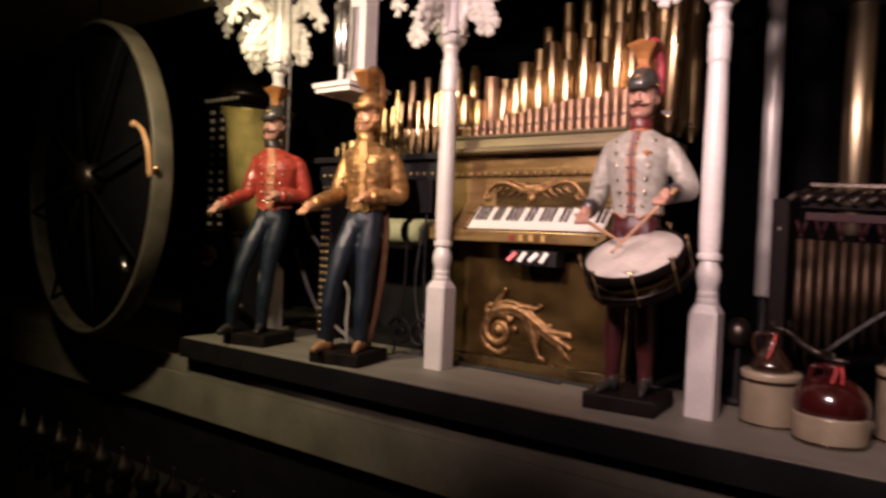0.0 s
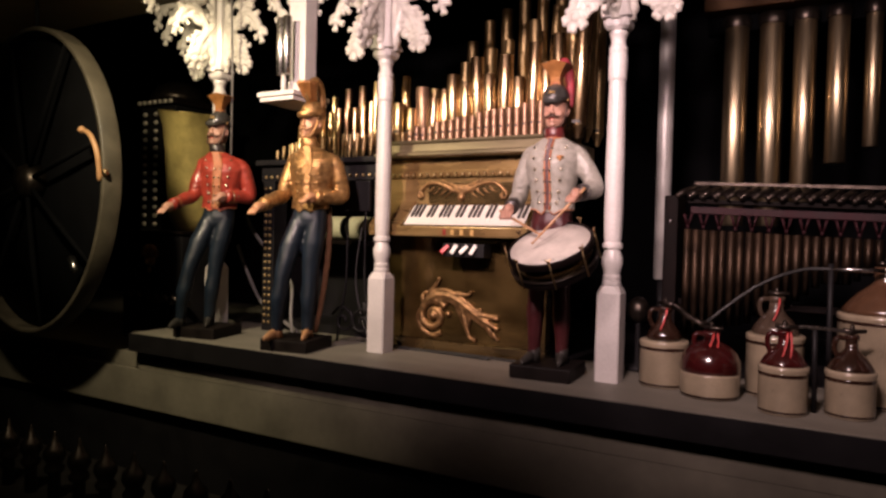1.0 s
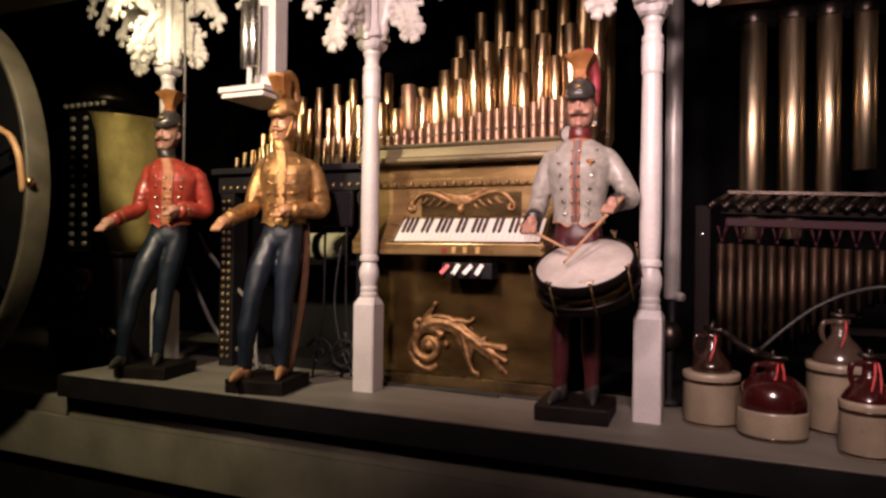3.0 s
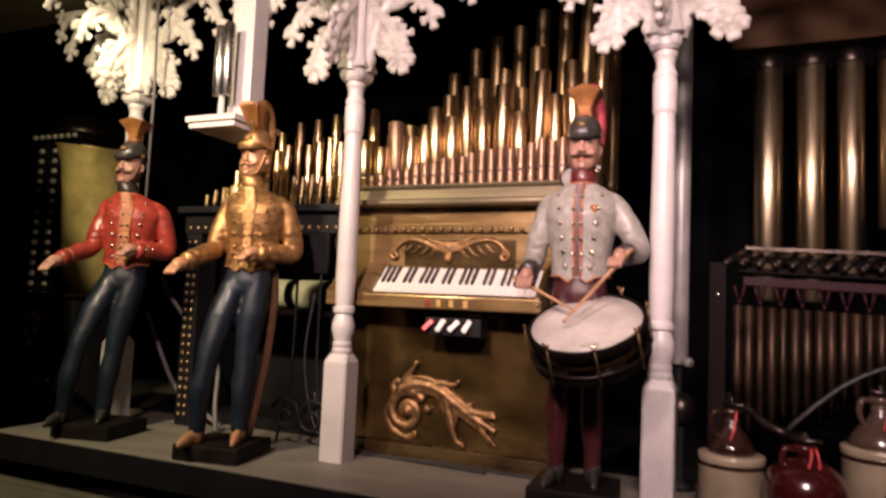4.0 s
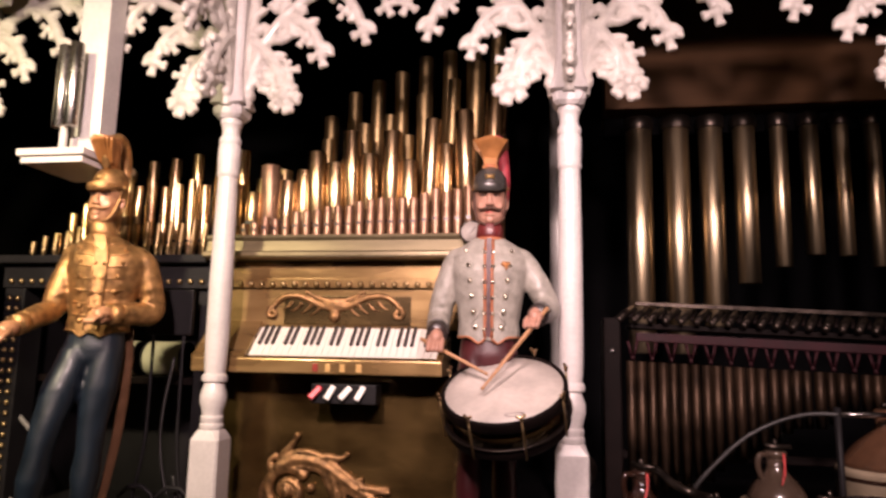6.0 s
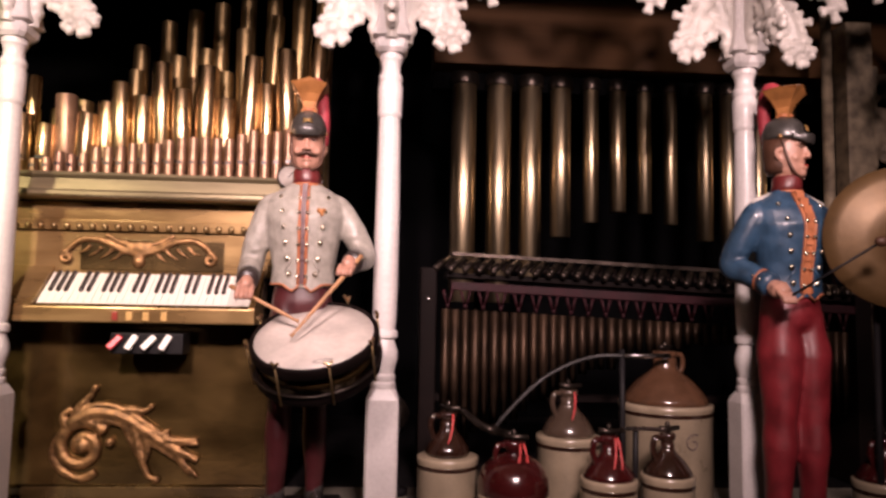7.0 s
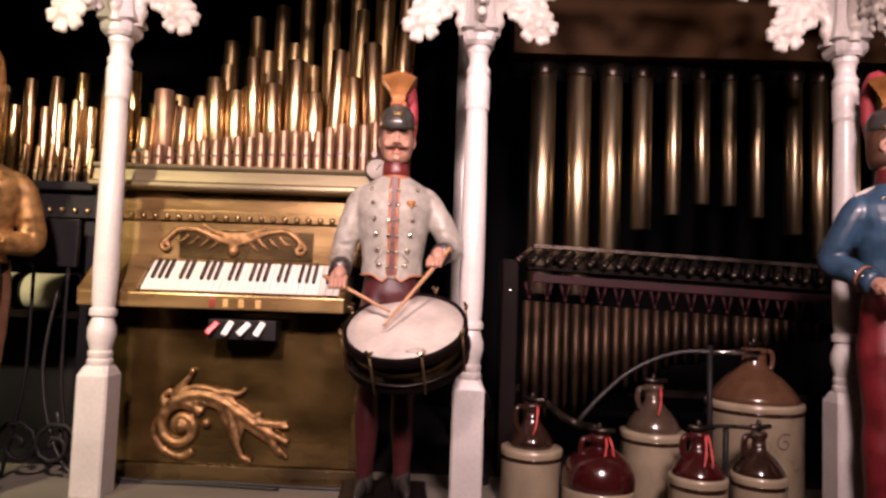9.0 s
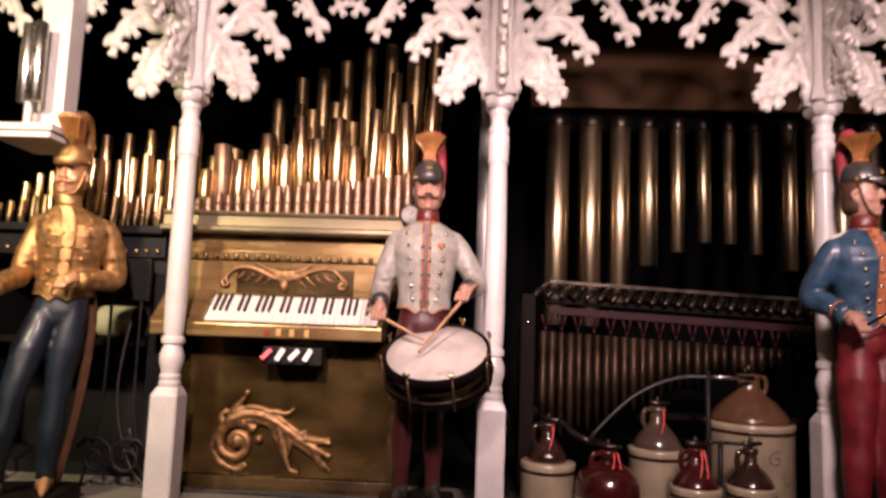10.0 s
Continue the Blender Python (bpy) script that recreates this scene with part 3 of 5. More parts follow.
for x in (-2.37, -2.17):
    r = thing("paper_roll", "cream perforated paper roll lying on the cabinet shelf", "paper roll", (x, 2.97, 1.372), group="music rolls")
    part("paper", Shape().lathe([(0.066, 0), (0.068, 0.004), (0.068, 0.146), (0.066, 0.15)], PAPER, 28, pose(-0.075, 0, 0.068, 0, 90, 0)), None, r)
    for a, b in ((-0.085, -0.076), (0.076, 0.085)):
        part("spool_flange", Shape().lathe([(0.067, a), (0.067, b)], BLACK, 28, pose(0, 0, 0.068, 0, 90, 0), False), None, r, "black spool flange")

# a thin black iron stand in front of the bay
st = thing("iron_stand", "thin black iron stand with scrolled feet and a square plate", "stand", (-1.99, 2.66, S))
s = Shape().box((-0.085, -0.01, 0.70), (0.085, 0.012, 0.86), BLACK, 0.004)
part("plate", s, None, st)
for x in (-0.06, 0.055):
    part("leg", Shape().tube([(x, 0, 0.71), (x, 0.0, 0.45), (x * 1.1, 0, 0.3), (x * 1.6, 0, 0.14), (x * 2.1, 0.01, 0.008)], 0.006, BLACK, 8, None, 1, 4), None, st)
for d in (-1, 1):
    part("scroll_foot", Shape().tube([(d * a, -0.02, z) for a, z in spiral(0.06, 0.12, 0.08, 1.5, 0.4, 14, 1)], 0.008, BLACK, 8), None, st)

# ---------------------------------------------------------------- organ pipes
pipes = thing("organ_pipes", "ranks of brass and copper organ pipes of rising height", "organ pipes", (-1.8, 2.95, 1.822))


def pipe(x, y, z0, z1, r, m, lean=0.0, straight=False):
    h = z1 - z0
    foot = min(0.06, h * 0.3)
    s = Shape()
    prof = [(r * 0.35, 0), (r * 0.38, 0.004), (r * 0.5, foot * 0.3), (r, foot), (r * 1.06, foot + 0.002), (r * 1.06, foot + 0.006), (r, foot + 0.008), (r * 1.02, h * 0.6), (r * 0.97, h - 0.002), (r * 0.94, h), (r * 0.88, h - 0.002), (r * 0.86, h - 0.04)]
    if straight:
        prof = [(r * 0.5, 0), (r * 0.98, 0.001), (r, 0.003), (r, h - 0.002), (r * 0.95, h), (r * 0.86, h - 0.001), (r * 0.84, h - 0.02)]
    s.lathe(prof, m, 18, pose(0, 0, 0, 0, lean, 0))
    s.box((-r * 0.5, -r * 1.02, foot + 0.012), (r * 0.5, -r * 0.9, foot + 0.012 + min(r * 0.6, 0.012)), EBONY, 0, pose(0, 0, 0, 0, lean, 0))
    ob = part("organ_pipe", s, None, pipes)
    ob.matrix_parent_inverse = pipes.matrix_world.inverted()
    ob.matrix_basis = pose(x, y, z0)


rnd = random.Random(4)
for i in range(22):
    x = -1.80 + i * 0.0405
    pipe(x, 2.80, 1.890, 1.955 + 0.0058 * i + rnd.uniform(-0.010, 0.012), 0.0165 + rnd.uniform(-0.001, 0.001), COPPER, rnd.uniform(-0.8, 0.8), True)
for x, z in ((-1.885, 2.13), (-1.815, 2.10), (-1.745, 2.19), (-1.68, 2.12), (-1.61, 2.17), (-1.545, 2.25), (-1.475, 2.21), (-1.405, 2.31), (-1.335, 2.24), (-1.265, 2.33), (-1.19, 2.21), (-1.12, 2.38), (-1.045, 2.27), (-0.965, 2.40), (-0.885, 2.47)):
    pipe(x, 2.90 + rnd.uniform(-0.015, 0.015), 1.890, z + rnd.uniform(-0.015, 0.015), 0.0365 + rnd.uniform(-0.007, 0.003), BRASS if rnd.random() < 0.75 else COPPER, rnd.uniform(-2.6, 2.6))
# rear ranks take a darker brass: the light fading behind is put into colour
for x, z in ((-1.845, 2.22), (-1.755, 2.29), (-1.66, 2.26), (-1.575, 2.38), (-1.495, 2.33), (-1.415, 2.42), (-1.325, 2.46), (-1.24, 2.44), (-1.155, 2.56), (-1.065, 2.60), (-0.975, 2.68), (-0.885, 2.74)):
    pipe(x, 3.04 + rnd.uniform(-0.02, 0.02), 1.890, z - 0.05 + rnd.uniform(-0.04, 0.03), 0.031 + rnd.uniform(-0.005, 0.003), DIMBRASS, rnd.uniform(-2.5, 2.5))
for i in range(8):
    x = -1.62 + i * 0.105
    pipe(x, 3.22, 1.890, 2.52 + 0.06 * i + rnd.uniform(-0.04, 0.04), 0.032, DIMBRASS)
for i in range(7):
    pipe(-2.50 + i * 0.1, 2.97, 1.822, 2.10 + 0.19 * (1 - math.exp(-i * 0.75)) + rnd.uniform(-0.015, 0.015), 0.024, BRASS)
for i in range(13):
    pipe(-2.64 + i * 0.057, 2.88, 1.822, 1.95 + 0.19 * (1 - math.exp(-i * 0.35)) + rnd.uniform(-0.015, 0.015), 0.0165, BRASS)
for i in range(16):
    pipe(-2.68 + i * 0.048, 2.79, 1.822, 1.885 + 0.075 * (1 - math.exp(-i * 0.3)) + rnd.uniform(-0.008, 0.008), 0.0105, DIMBRASS, 4)

# ---------------------------------------------------------------- hanging tube chimes
tubes = thing("tubular_chimes", "row of hanging brass tubes with dark caps under a brown board", "chimes", (0.35, 3.6, 2.54))
wpart("hanger_rail", Shape().box((-0.42, 3.585, 2.50), (1.45, 3.66, 2.60), CLOTH, 0.004), None, tubes)
for x, zb, r in ((-0.271, 1.50, 0.058), (-0.107, 1.50, 0.057), (0.041, 1.62, 0.051), (0.183, 1.806, 0.047), (0.328, 1.878, 0.036), (0.455, 1.93, 0.038), (0.583, 1.926, 0.033), (0.709, 1.878, 0.032), (0.872, 1.804, 0.040), (0.990, 1.70, 0.040), (1.13, 1.62, 0.042), (1.28, 1.55, 0.045)):
    ob = wpart("brass_tube", Shape().lathe([(r * 0.9, 0.02), (r * 0.92, 0), (r, 0), (r, 2.50 - zb), (r * 0.96, 2.50 - zb)], TUBEM, 28, pose(x, 3.54, zb)), None, tubes)
    part("cap", Shape().lathe([(r + 0.008, 0), (r + 0.010, 0.004), (r + 0.010, 0.05), (r + 0.002, 0.06)], DARKMETAL, 24, pose(x, 3.54, 2.50)), None, ob, "dark tube cap")
    part("hook", Shape().tube([(x, 3.54, 2.56), (x, 3.56, 2.585), (x, 3.60, 2.585)], 0.005, DARKMETAL, 6), None, ob)

# ---------------------------------------------------------------- bar chimes with resonators
rack = thing("resonator_rack", "dark rack of metal bars over hanging tarnished resonator tubes", "xylophone", (0.2, 3.2, S))


def rz(x):
    return -0.040 * (x + 0.41)


wpart("upright", Shape().box((-0.47, 3.13, 0.779), (-0.405, 3.33, 1.63), DARKWOOD, 0.006), None, rack)
wpart("upright", Shape().box((1.32, 3.13, 0.779), (1.39, 3.33, 1.56), DARKWOOD, 0.006), None, rack)
T = pose(-0.41, 0, 0, 0, 2.3, 0)
wpart("top_rail", Shape().box((0, 3.19, 1.685), (1.78, 3.20, 1.70), DARKMETAL, 0.002, T), None, rack)
wpart("bar_bed", Shape().box((-0.02, 3.16, 1.595), (1.78, 3.33, 1.615), DARKWOOD, 0.003, T), None, rack)
wpart("maroon_beam", Shape().box((0.0, 3.135, 1.545), (1.78, 3.165, 1.578), MAROON, 0.003, T), None, rack, "maroon painted beam")
barm = None
for i in range(31):
    x = -0.375 + i * 0.0565
    s = Shape()
    s.tube([(-0.030, -0.034, 0.0), (-0.012, -0.006, 0.016), (0.028, 0.07, 0.046)], [0.0135, 0.015, 0.013], DARKMETAL, 10)
    s.ball((-0.031, -0.036, -0.002), (0.015, 0.014, 0.015), DARKMETAL, 10, 6)
    s.tube([(0.006, -0.030, 0.004), (0.040, 0.05, 0.040)], 0.006, DARKWOOD, 8)
    if barm is None:
        barm = wpart("chime_bar", s, None, rack)
        barm.matrix_basis = pose(x, 3.17, 1.632 + rz(x))
    else:
        shared("chime_bar", barm, rack, pose(x, 3.17, 1.632 + rz(x)))
hook = Shape().tube([(-0.018, 0, 0), (-0.004, 0, -0.058), (0.004, 0, -0.058), (0.018, 0, 0)], [0.0065, 0.004, 0.004, 0.0065], MAROON, 6).ball((0, 0, -0.062), (0.008, 0.008, 0.010), MAROON, 8, 5)
hk = None
LOW = ((-0.40, 0.92), (-0.09, 1.045), (0.20, 1.215), (0.45, 1.295), (0.74, 1.350), (0.93, 1.33), (1.08, 1.12), (1.25, 1.06), (1.6, 1.05))
for i in range(43):
    x = -0.365 + i * 0.0395
    r = 0.0175 * (1 + 0.14 * math.sin(i * 2.7))
    top = 1.470 + rz(x)
    k = next(q for q in range(len(LOW) - 1) if LOW[q + 1][0] > x)
    bot = LOW[k][1] + (LOW[k + 1][1] - LOW[k][1]) * (x - LOW[k][0]) / (LOW[k + 1][0] - LOW[k][0]) + 0.012 * math.sin(i * 5.1)
    s = Shape().lathe([(r * 0.85, 0.004), (r, 0), (r, top - bot), (r * 0.9, top - bot), (r * 0.85, top - bot - 0.02)], RESON, 16, pose(x, 3.17 + 0.006 * math.sin(i * 1.7), bot, 0, 0.5 * math.sin(i * 3.1), 0))
    wpart("resonator", s, None, rack)
for i in range(24):
    x = -0.36 + i * 0.071
    if hk is None:
        hk = wpart("hanger", hook, None, rack)
        hk.matrix_basis = pose(x, 3.145, 1.545 + rz(x))
    else:
        shared("hanger", hk, rack, pose(x, 3.145, 1.545 + rz(x)))
wpart("lower_rail", Shape().box((-0.405, 3.20, 1.10), (1.32, 3.225, 1.13), DARKWOOD, 0.003), None, rack)
wpart("rivet", Shape().ball((-0.437, 3.127, 1.505), (0.010, 0.007, 0.010), STEEL), None, rack, "bright nickel rivet")

# the rack as a whole, a little smaller and further forward
RACK_AT = Vector((-0.588, 0.392, 1.481))
rack.matrix_world = Matrix.Translation(RACK_AT) @ Matrix.Scale(0.93, 4) @ Matrix.Translation(-RACK_AT) @ rack.matrix_world

# silvery pipe behind the post
sp = Shape().lathe([(0.038, 0), (0.041, 0.01), (0.041, 1.95), (0.038, 1.96)], PIPEGREY, 24, pose(-0.630, 3.62, 1.20))
sp.lathe([(0.02, S - 1.20), (0.02, 0.01)], BLACK, 12, pose(-0.630, 3.62, 1.20))
sp.tube([(-0.630, 3.62, 1.245), (-0.598, 3.59, 1.215), (-0.578, 3.56, 1.215)], 0.022, PIPEGREY, 10)
tagged(put("stand_pipe", sp), "tall dull silver pipe on a thin black foot", "pipe")

# ---------------------------------------------------------------- painted figures


def oval(rows, z):
    """The torso's half widths at a height."""
    for a, b in zip(rows, rows[1:]):
        if a[2] <= z <= b[2]:
            t = (z - a[2]) / (b[2] - a[2])
            return [p + (q - p) * t for p, q in zip(a, b)]
    return rows[-1]


def figure(name, label, at, turn, coat, legs, trim, strip, helmet, style, arms, head_turn=0.0, steps=((-0.05, 0.0), (0.05, 0.0)), shoes=None, collar=None, cuffs=None, plinth_turn=0.0, wide=0.018, stout=1.0, foot=0.0, button=None, lean=0.0, bow=0.0):
    """A painted show figure in a buttoned tunic on a dark plinth: one mesh, feet on the plinth, facing -y."""
    button = button or SILVER
    skin = FACEGOLD if style == "crest" else SKIN
    s, low, top, hd = Shape(), Shape(), Shape(), Shape()
    s.box((-0.130, -0.13, 0), (0.130, 0.13, 0.058), PLINTH, 0.008, pose(foot, 0, 0, 0, 0, plinth_turn))
    for sx, (fx, fy) in zip((-1, 1), steps):
        hx = sx * 0.042
        rows = []
        for z, k, rx, ry in ((0.09, 1.0, 0.026, 0.032), (0.16, 0.93, 0.028, 0.034), (0.26, 0.78, 0.038, 0.044), (0.33, 0.66, 0.035, 0.042), (0.37, 0.58, 0.037, 0.045), (0.42, 0.48, 0.041, 0.048), (0.52, 0.25, 0.051, 0.057), (0.585, 0.08, 0.052, 0.060), (0.64, 0.0, 0.048, 0.058)):
            bend = -0.03 * math.sin(math.pi * min(1, max(0, (z - 0.09) / 0.6))) * (1.6 if fy < -0.03 else 0.4)
            rows.append((hx + (fx - hx) * k, fy * k + bend, z, rx * (stout if z < 0.58 else 1), ry * (stout if z < 0.58 else 1)))
        low.loft(rows, legs, 18)
        s.loft([(fx, fy, 0.06, 0.030, 0.036), (fx, fy, 0.10, 0.027, 0.033), (fx, fy, 0.12, 0.026, 0.032)], shoes or HELMET, 14)
        s.tube([(fx, fy + 0.03, 0.078), (fx + 0.006 * sx, fy - 0.03, 0.080), (fx + 0.014 * sx, fy - 0.08, 0.072), (fx + 0.018 * sx, fy - 0.115, 0.066)], [0.022, 0.026, 0.021, 0.008], shoes or HELMET, 12, None, 0.7, 3)
        if style == "crest" and sx > 0:
            s.tube([(hx + 0.045, 0.03, 0.70), (hx + 0.058, 0.034, 0.55), (hx + 0.040, 0.036, 0.33), (fx + 0.030, fy + 0.03, 0.075)], [0.018, 0.017, 0.015, 0.013], JUGTAN, 8, None, 0.4, 3)
    low.loft([(0, -0.002, 0.585, 0.070, 0.046), (0, -0.003, 0.605, 0.090, 0.062), (0, -0.003, 0.64, 0.093, 0.068), (0, 0, 0.69, 0.086, 0.064), (0, 0, 0.73, 0.078, 0.058)], legs, 22)
    s.add(*fused(low, 0.0062, 9, 0.0022, (26, 26, 14)), legs)
    torso = [(0, 0.0, 0.690, 0.099, 0.073), (0, 0, 0.705, 0.098, 0.071), (0, -0.002, 0.74, 0.096, 0.069), (0, -0.006, 0.785, 0.102, 0.074), (0, -0.010, 0.84, 0.113, 0.081), (0, -0.012, 0.89, 0.121, 0.084), (0, -0.004, 0.932, 0.118, 0.073),
             (0, 0.003, 0.960, 0.100, 0.058), (0, 0.006, 0.981, 0.068, 0.048), (0, 0.006, 0.996, 0.042, 0.040)]
    top.loft([(a, b, z, rx * 1.02, ry * 1.02) for a, b, z, rx, ry in torso], coat, 26)

    def front(x, z):
        cx, cy, _, rx, ry = oval(torso, z)
        return cy - 1.02 * ry * math.sqrt(max(0.0, 1 - min(1, (x / rx)) ** 2))

    # tunic hem, strip down the front, buttons and braid
    n = 22
    hem = []
    for i in range(n + 1):
        a = math.pi + math.pi * i / n
        x, y = 0.100 * math.cos(a), 0.075 * math.sin(a)
        hem.append((x, y, 0.694 - 0.020 * math.exp(-((abs(x) - 0.028) / 0.02) ** 2) + 0.012 * math.exp(-(x / 0.012) ** 2)))
    s.tube(hem, 0.0030, trim, 6)
    s.rings([[(x, y * 0.99, z) for x, y, z in hem] + [(x, y * 0.90, z) for x, y, z in reversed(hem)], [(x * 0.98, y * 0.985, 0.716) for x, y, z in hem] + [(x * 0.98, y * 0.88, 0.716) for x, y, z in reversed(hem)]], coat, False)
    for xo in ((0,) if strip else ()):
        for i in range(13):
            z = 0.694 + i * 0.0225
            y = front(0, z)
            s.box((-wide, y - 0.004, z), (wide, y + 0.02, z + 0.0232), strip)
    for sx in (-1, 1):
        pts = [(sx * (wide + 0.003), front(0.02, z) - 0.003, z) for z in [0.694 + 0.032 * k for k in range(10)]]
        s.tube(pts, 0.0048, trim, 8)
    for k in range(6):
        z = 0.716 + k * 0.045
        for x in (-0.013, 0.013):
            s.ball((x, front(x, z) - 0.006, z), 0.0065, button, 8, 5)
        for sx in (-1, 1):
            x = sx * (0.040 + 0.0062 * k)
            s.ball((x, front(x, z + 0.006) - 0.003, z + 0.006), (0.0092 - 0.0005 * k, 0.006, 0.0092 - 0.0005 * k), button, 10, 6)
    if style == "crest":
        for k in range(7):
            z = 0.735 + k * 0.037
            for sx in (-1, 1):
                pts = [(sx * q, front(q, z + 0.10 * q) - 0.002, z + 0.10 * q) for q in (0.018, 0.032, 0.048, 0.064, 0.078)]
                s.tube(pts, [0.0022, 0.0035, 0.0022, 0.0035, 0.002], coat, 6)
    for sx in (-1, 1):
        pts = [(sx * (0.030 + 0.012 * q), front(0.03 + 0.012 * q, 0.765 - 0.018 * q) - 0.001, 0.765 - 0.018 * q) for q in range(3)]
        s.tube(pts, [0.002, 0.004, 0.002], coat, 6)
    if coat is GREYCOAT:
        y = front(0.05, 0.905)
        s.tube([(0.040, y - 0.004, 0.908), (0.052, y - 0.004, 0.902), (0.066, y + 0.002, 0.908)], [0.006, 0.009, 0.005], RUST, 8).ball((0.055, y - 0.006, 0.894), 0.006, RUST, 8, 5)
    # shoulders, arms, hands
    for sx, (elbow, hand) in zip((-1, 1), arms):
        sh = (sx * 0.113, 0.004, 0.912)
        e, h = Vector(elbow), Vector(hand)
        wrist = e + (h - e) * 0.88
        top.tube([(sx * 0.050, 0.006, 0.948), (sx * 0.088, 0.005, 0.934), sh, Vector(sh).lerp(e, 0.5) + Vector((sx * 0.006, 0, 0)), e, e.lerp(wrist, 0.45), wrist], [0.024, 0.034, 0.0395, 0.041, 0.0385, 0.0365, 0.030], coat, 14, None, 1, 5)
        for q in (0.55, 0.72, 0.9):
            p = Vector(sh).lerp(e, q)
            top.tube([p + Vector((-0.030, -0.022, 0.004)), p + Vector((0, -0.037, -0.004)), p + Vector((0.030, -0.022, 0.010))], [0.003, 0.0065, 0.003], coat, 6, None, 1, 3)
        d = (h - e).normalized()
        s.tube([wrist - d * 0.034, wrist - d * 0.010, wrist + d * 0.003], [0.0335, 0.0335, 0.032], cuffs or coat, 16)
        s.tube([wrist - d * 0.039, wrist - d * 0.033], [0.0348, 0.0348], trim if coat is not GREYCOAT else GREYHOSE, 14)
        for k in (0.0, 0.35):
            p = e.lerp(wrist, 0.62 + k * 0.5) + Vector((sx * 0.024, -0.02, 0.004))
            s.ball(p, 0.006, button, 8, 5)
        s.tube([wrist, wrist + d * 0.02, h + d * 0.012, h + d * 0.035], [0.021, 0.027, 0.029, 0.018], skin, 12, None, 0.78, 3)
        side = d.cross(Vector((0, 0, 1))).normalized()
        for k in range(4):
            b = h + d * 0.018 + side * (0.019 - 0.0125 * k)
            s.tube([b, b + d * 0.022 + Vector((0, 0, -0.006)), b + d * 0.034 + Vector((0, 0, -0.020))], [0.0085, 0.008, 0.006], skin, 8, None, 1, 2)
        b = h - side * sx * 0.018
        s.tube([b, b + d * 0.02 + Vector((0, 0, 0.006)), b + d * 0.036], [0.009, 0.0075, 0.005], skin, 8, None, 1, 2)
        if coat is BLUECOAT:
            s.tube([(sx * 0.06, -0.006, 0.984), (sx * 0.122, -0.004, 0.956)], [0.004, 0.007], CREAM, 8, None, 0.5)
    s.add(*fused(top, 0.0055, 3, 0.0018, (24, 24, 34)), coat)
    # collar, head and helmet
    H = pose(0, 0.004, 0, 0, 0, head_turn)
    s.loft([(0, 0.004, 0.986, 0.046, 0.044), (0, 0.002, 1.005, 0.042, 0.042), (0, 0, 1.032, 0.040, 0.042), (0, 0, 1.037, 0.035, 0.037)], collar or strip or coat, 18)
    s.loft([(0, 0.003, 0.986, 0.0475, 0.0455), (0, 0.003, 0.993, 0.0465, 0.0455)], trim, 18)
    hd.loft([(0, -0.012, 1.030, 0.018, 0.020), (0, -0.011, 1.036, 0.029, 0.033), (0, -0.006, 1.052, 0.038, 0.044), (0, -0.002, 1.078, 0.0445, 0.050), (0, 0.0, 1.105, 0.047, 0.052), (0, 0.002, 1.135, 0.046, 0.054), (0, 0.004, 1.16, 0.038, 0.046)], skin, 22)
    hd.loft([(0, 0.002, 0.995, 0.031, 0.032), (0, -0.002, 1.05, 0.032, 0.034)], skin, 16)
    hd.tube([(0, -0.050, 1.130), (0, -0.056, 1.114), (0, -0.061, 1.100), (0, -0.062, 1.094), (0, -0.053, 1.089)], [0.0055, 0.006, 0.0075, 0.0085, 0.006], skin, 10, None, 1, 3)
    hd.ball((0, -0.044, 1.045), (0.015, 0.012, 0.012), skin)
    hd.tube([(-0.016, -0.050, 1.061), (0, -0.056, 1.060), (0.016, -0.050, 1.061)], [0.003, 0.0055, 0.003], skin, 8)
    for sx in (-1, 1):
        hd.ball((sx * 0.027, -0.031, 1.088), (0.014, 0.013, 0.015), skin)
        hd.ball((sx * 0.009, -0.060, 1.090), (0.006, 0.006, 0.005), skin)
        hd.tube([(sx * 0.006, -0.051, 1.130), (sx * 0.020, -0.050, 1.133), (sx * 0.036, -0.040, 1.127)], [0.005, 0.0055, 0.004], skin, 8, None, 1, 2)
        hd.tube([(sx * 0.047, -0.002, 1.112), (sx * 0.053, 0.010, 1.110), (sx * 0.052, 0.012, 1.094), (sx * 0.047, 0.004, 1.084)], [0.006, 0.007, 0.0065, 0.005], skin, 8, None, 1, 2)
    s.add(*fused(hd, 0.0034, 2), skin, True, H)
    for sx in (-1, 1):
        if coat is not BLUECOAT:
            s.tube([(sx * 0.001, -0.0615, 1.080), (sx * 0.013, -0.0595, 1.0765), (sx * 0.024, -0.052, 1.074), (sx * 0.035, -0.042, 1.080)], [0.0042, 0.0054, 0.004, 0.0015], HAIR if style != "crest" else STICK, 8, H, 1, 3)
        s.tube([(sx * 0.008, -0.0565, 1.131), (sx * 0.021, -0.0565, 1.1355), (sx * 0.036, -0.046, 1.129)], [0.0022, 0.003, 0.0016], HAIR, 6, H, 1, 2)
        s.ball((sx * 0.0195, -0.0455, 1.1185), (0.0070, 0.0050, 0.0032), skin if style == "crest" else EYE, 10, 6, H)
        s.ball((sx * 0.0195, -0.0505, 1.1185), (0.0040, 0.0024, 0.0036), HAIR, 8, 5, H)
        # dark lid outline, which also paints in the shade of the eye socket
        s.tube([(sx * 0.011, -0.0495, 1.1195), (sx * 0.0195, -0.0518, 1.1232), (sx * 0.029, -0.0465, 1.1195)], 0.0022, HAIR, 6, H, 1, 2)
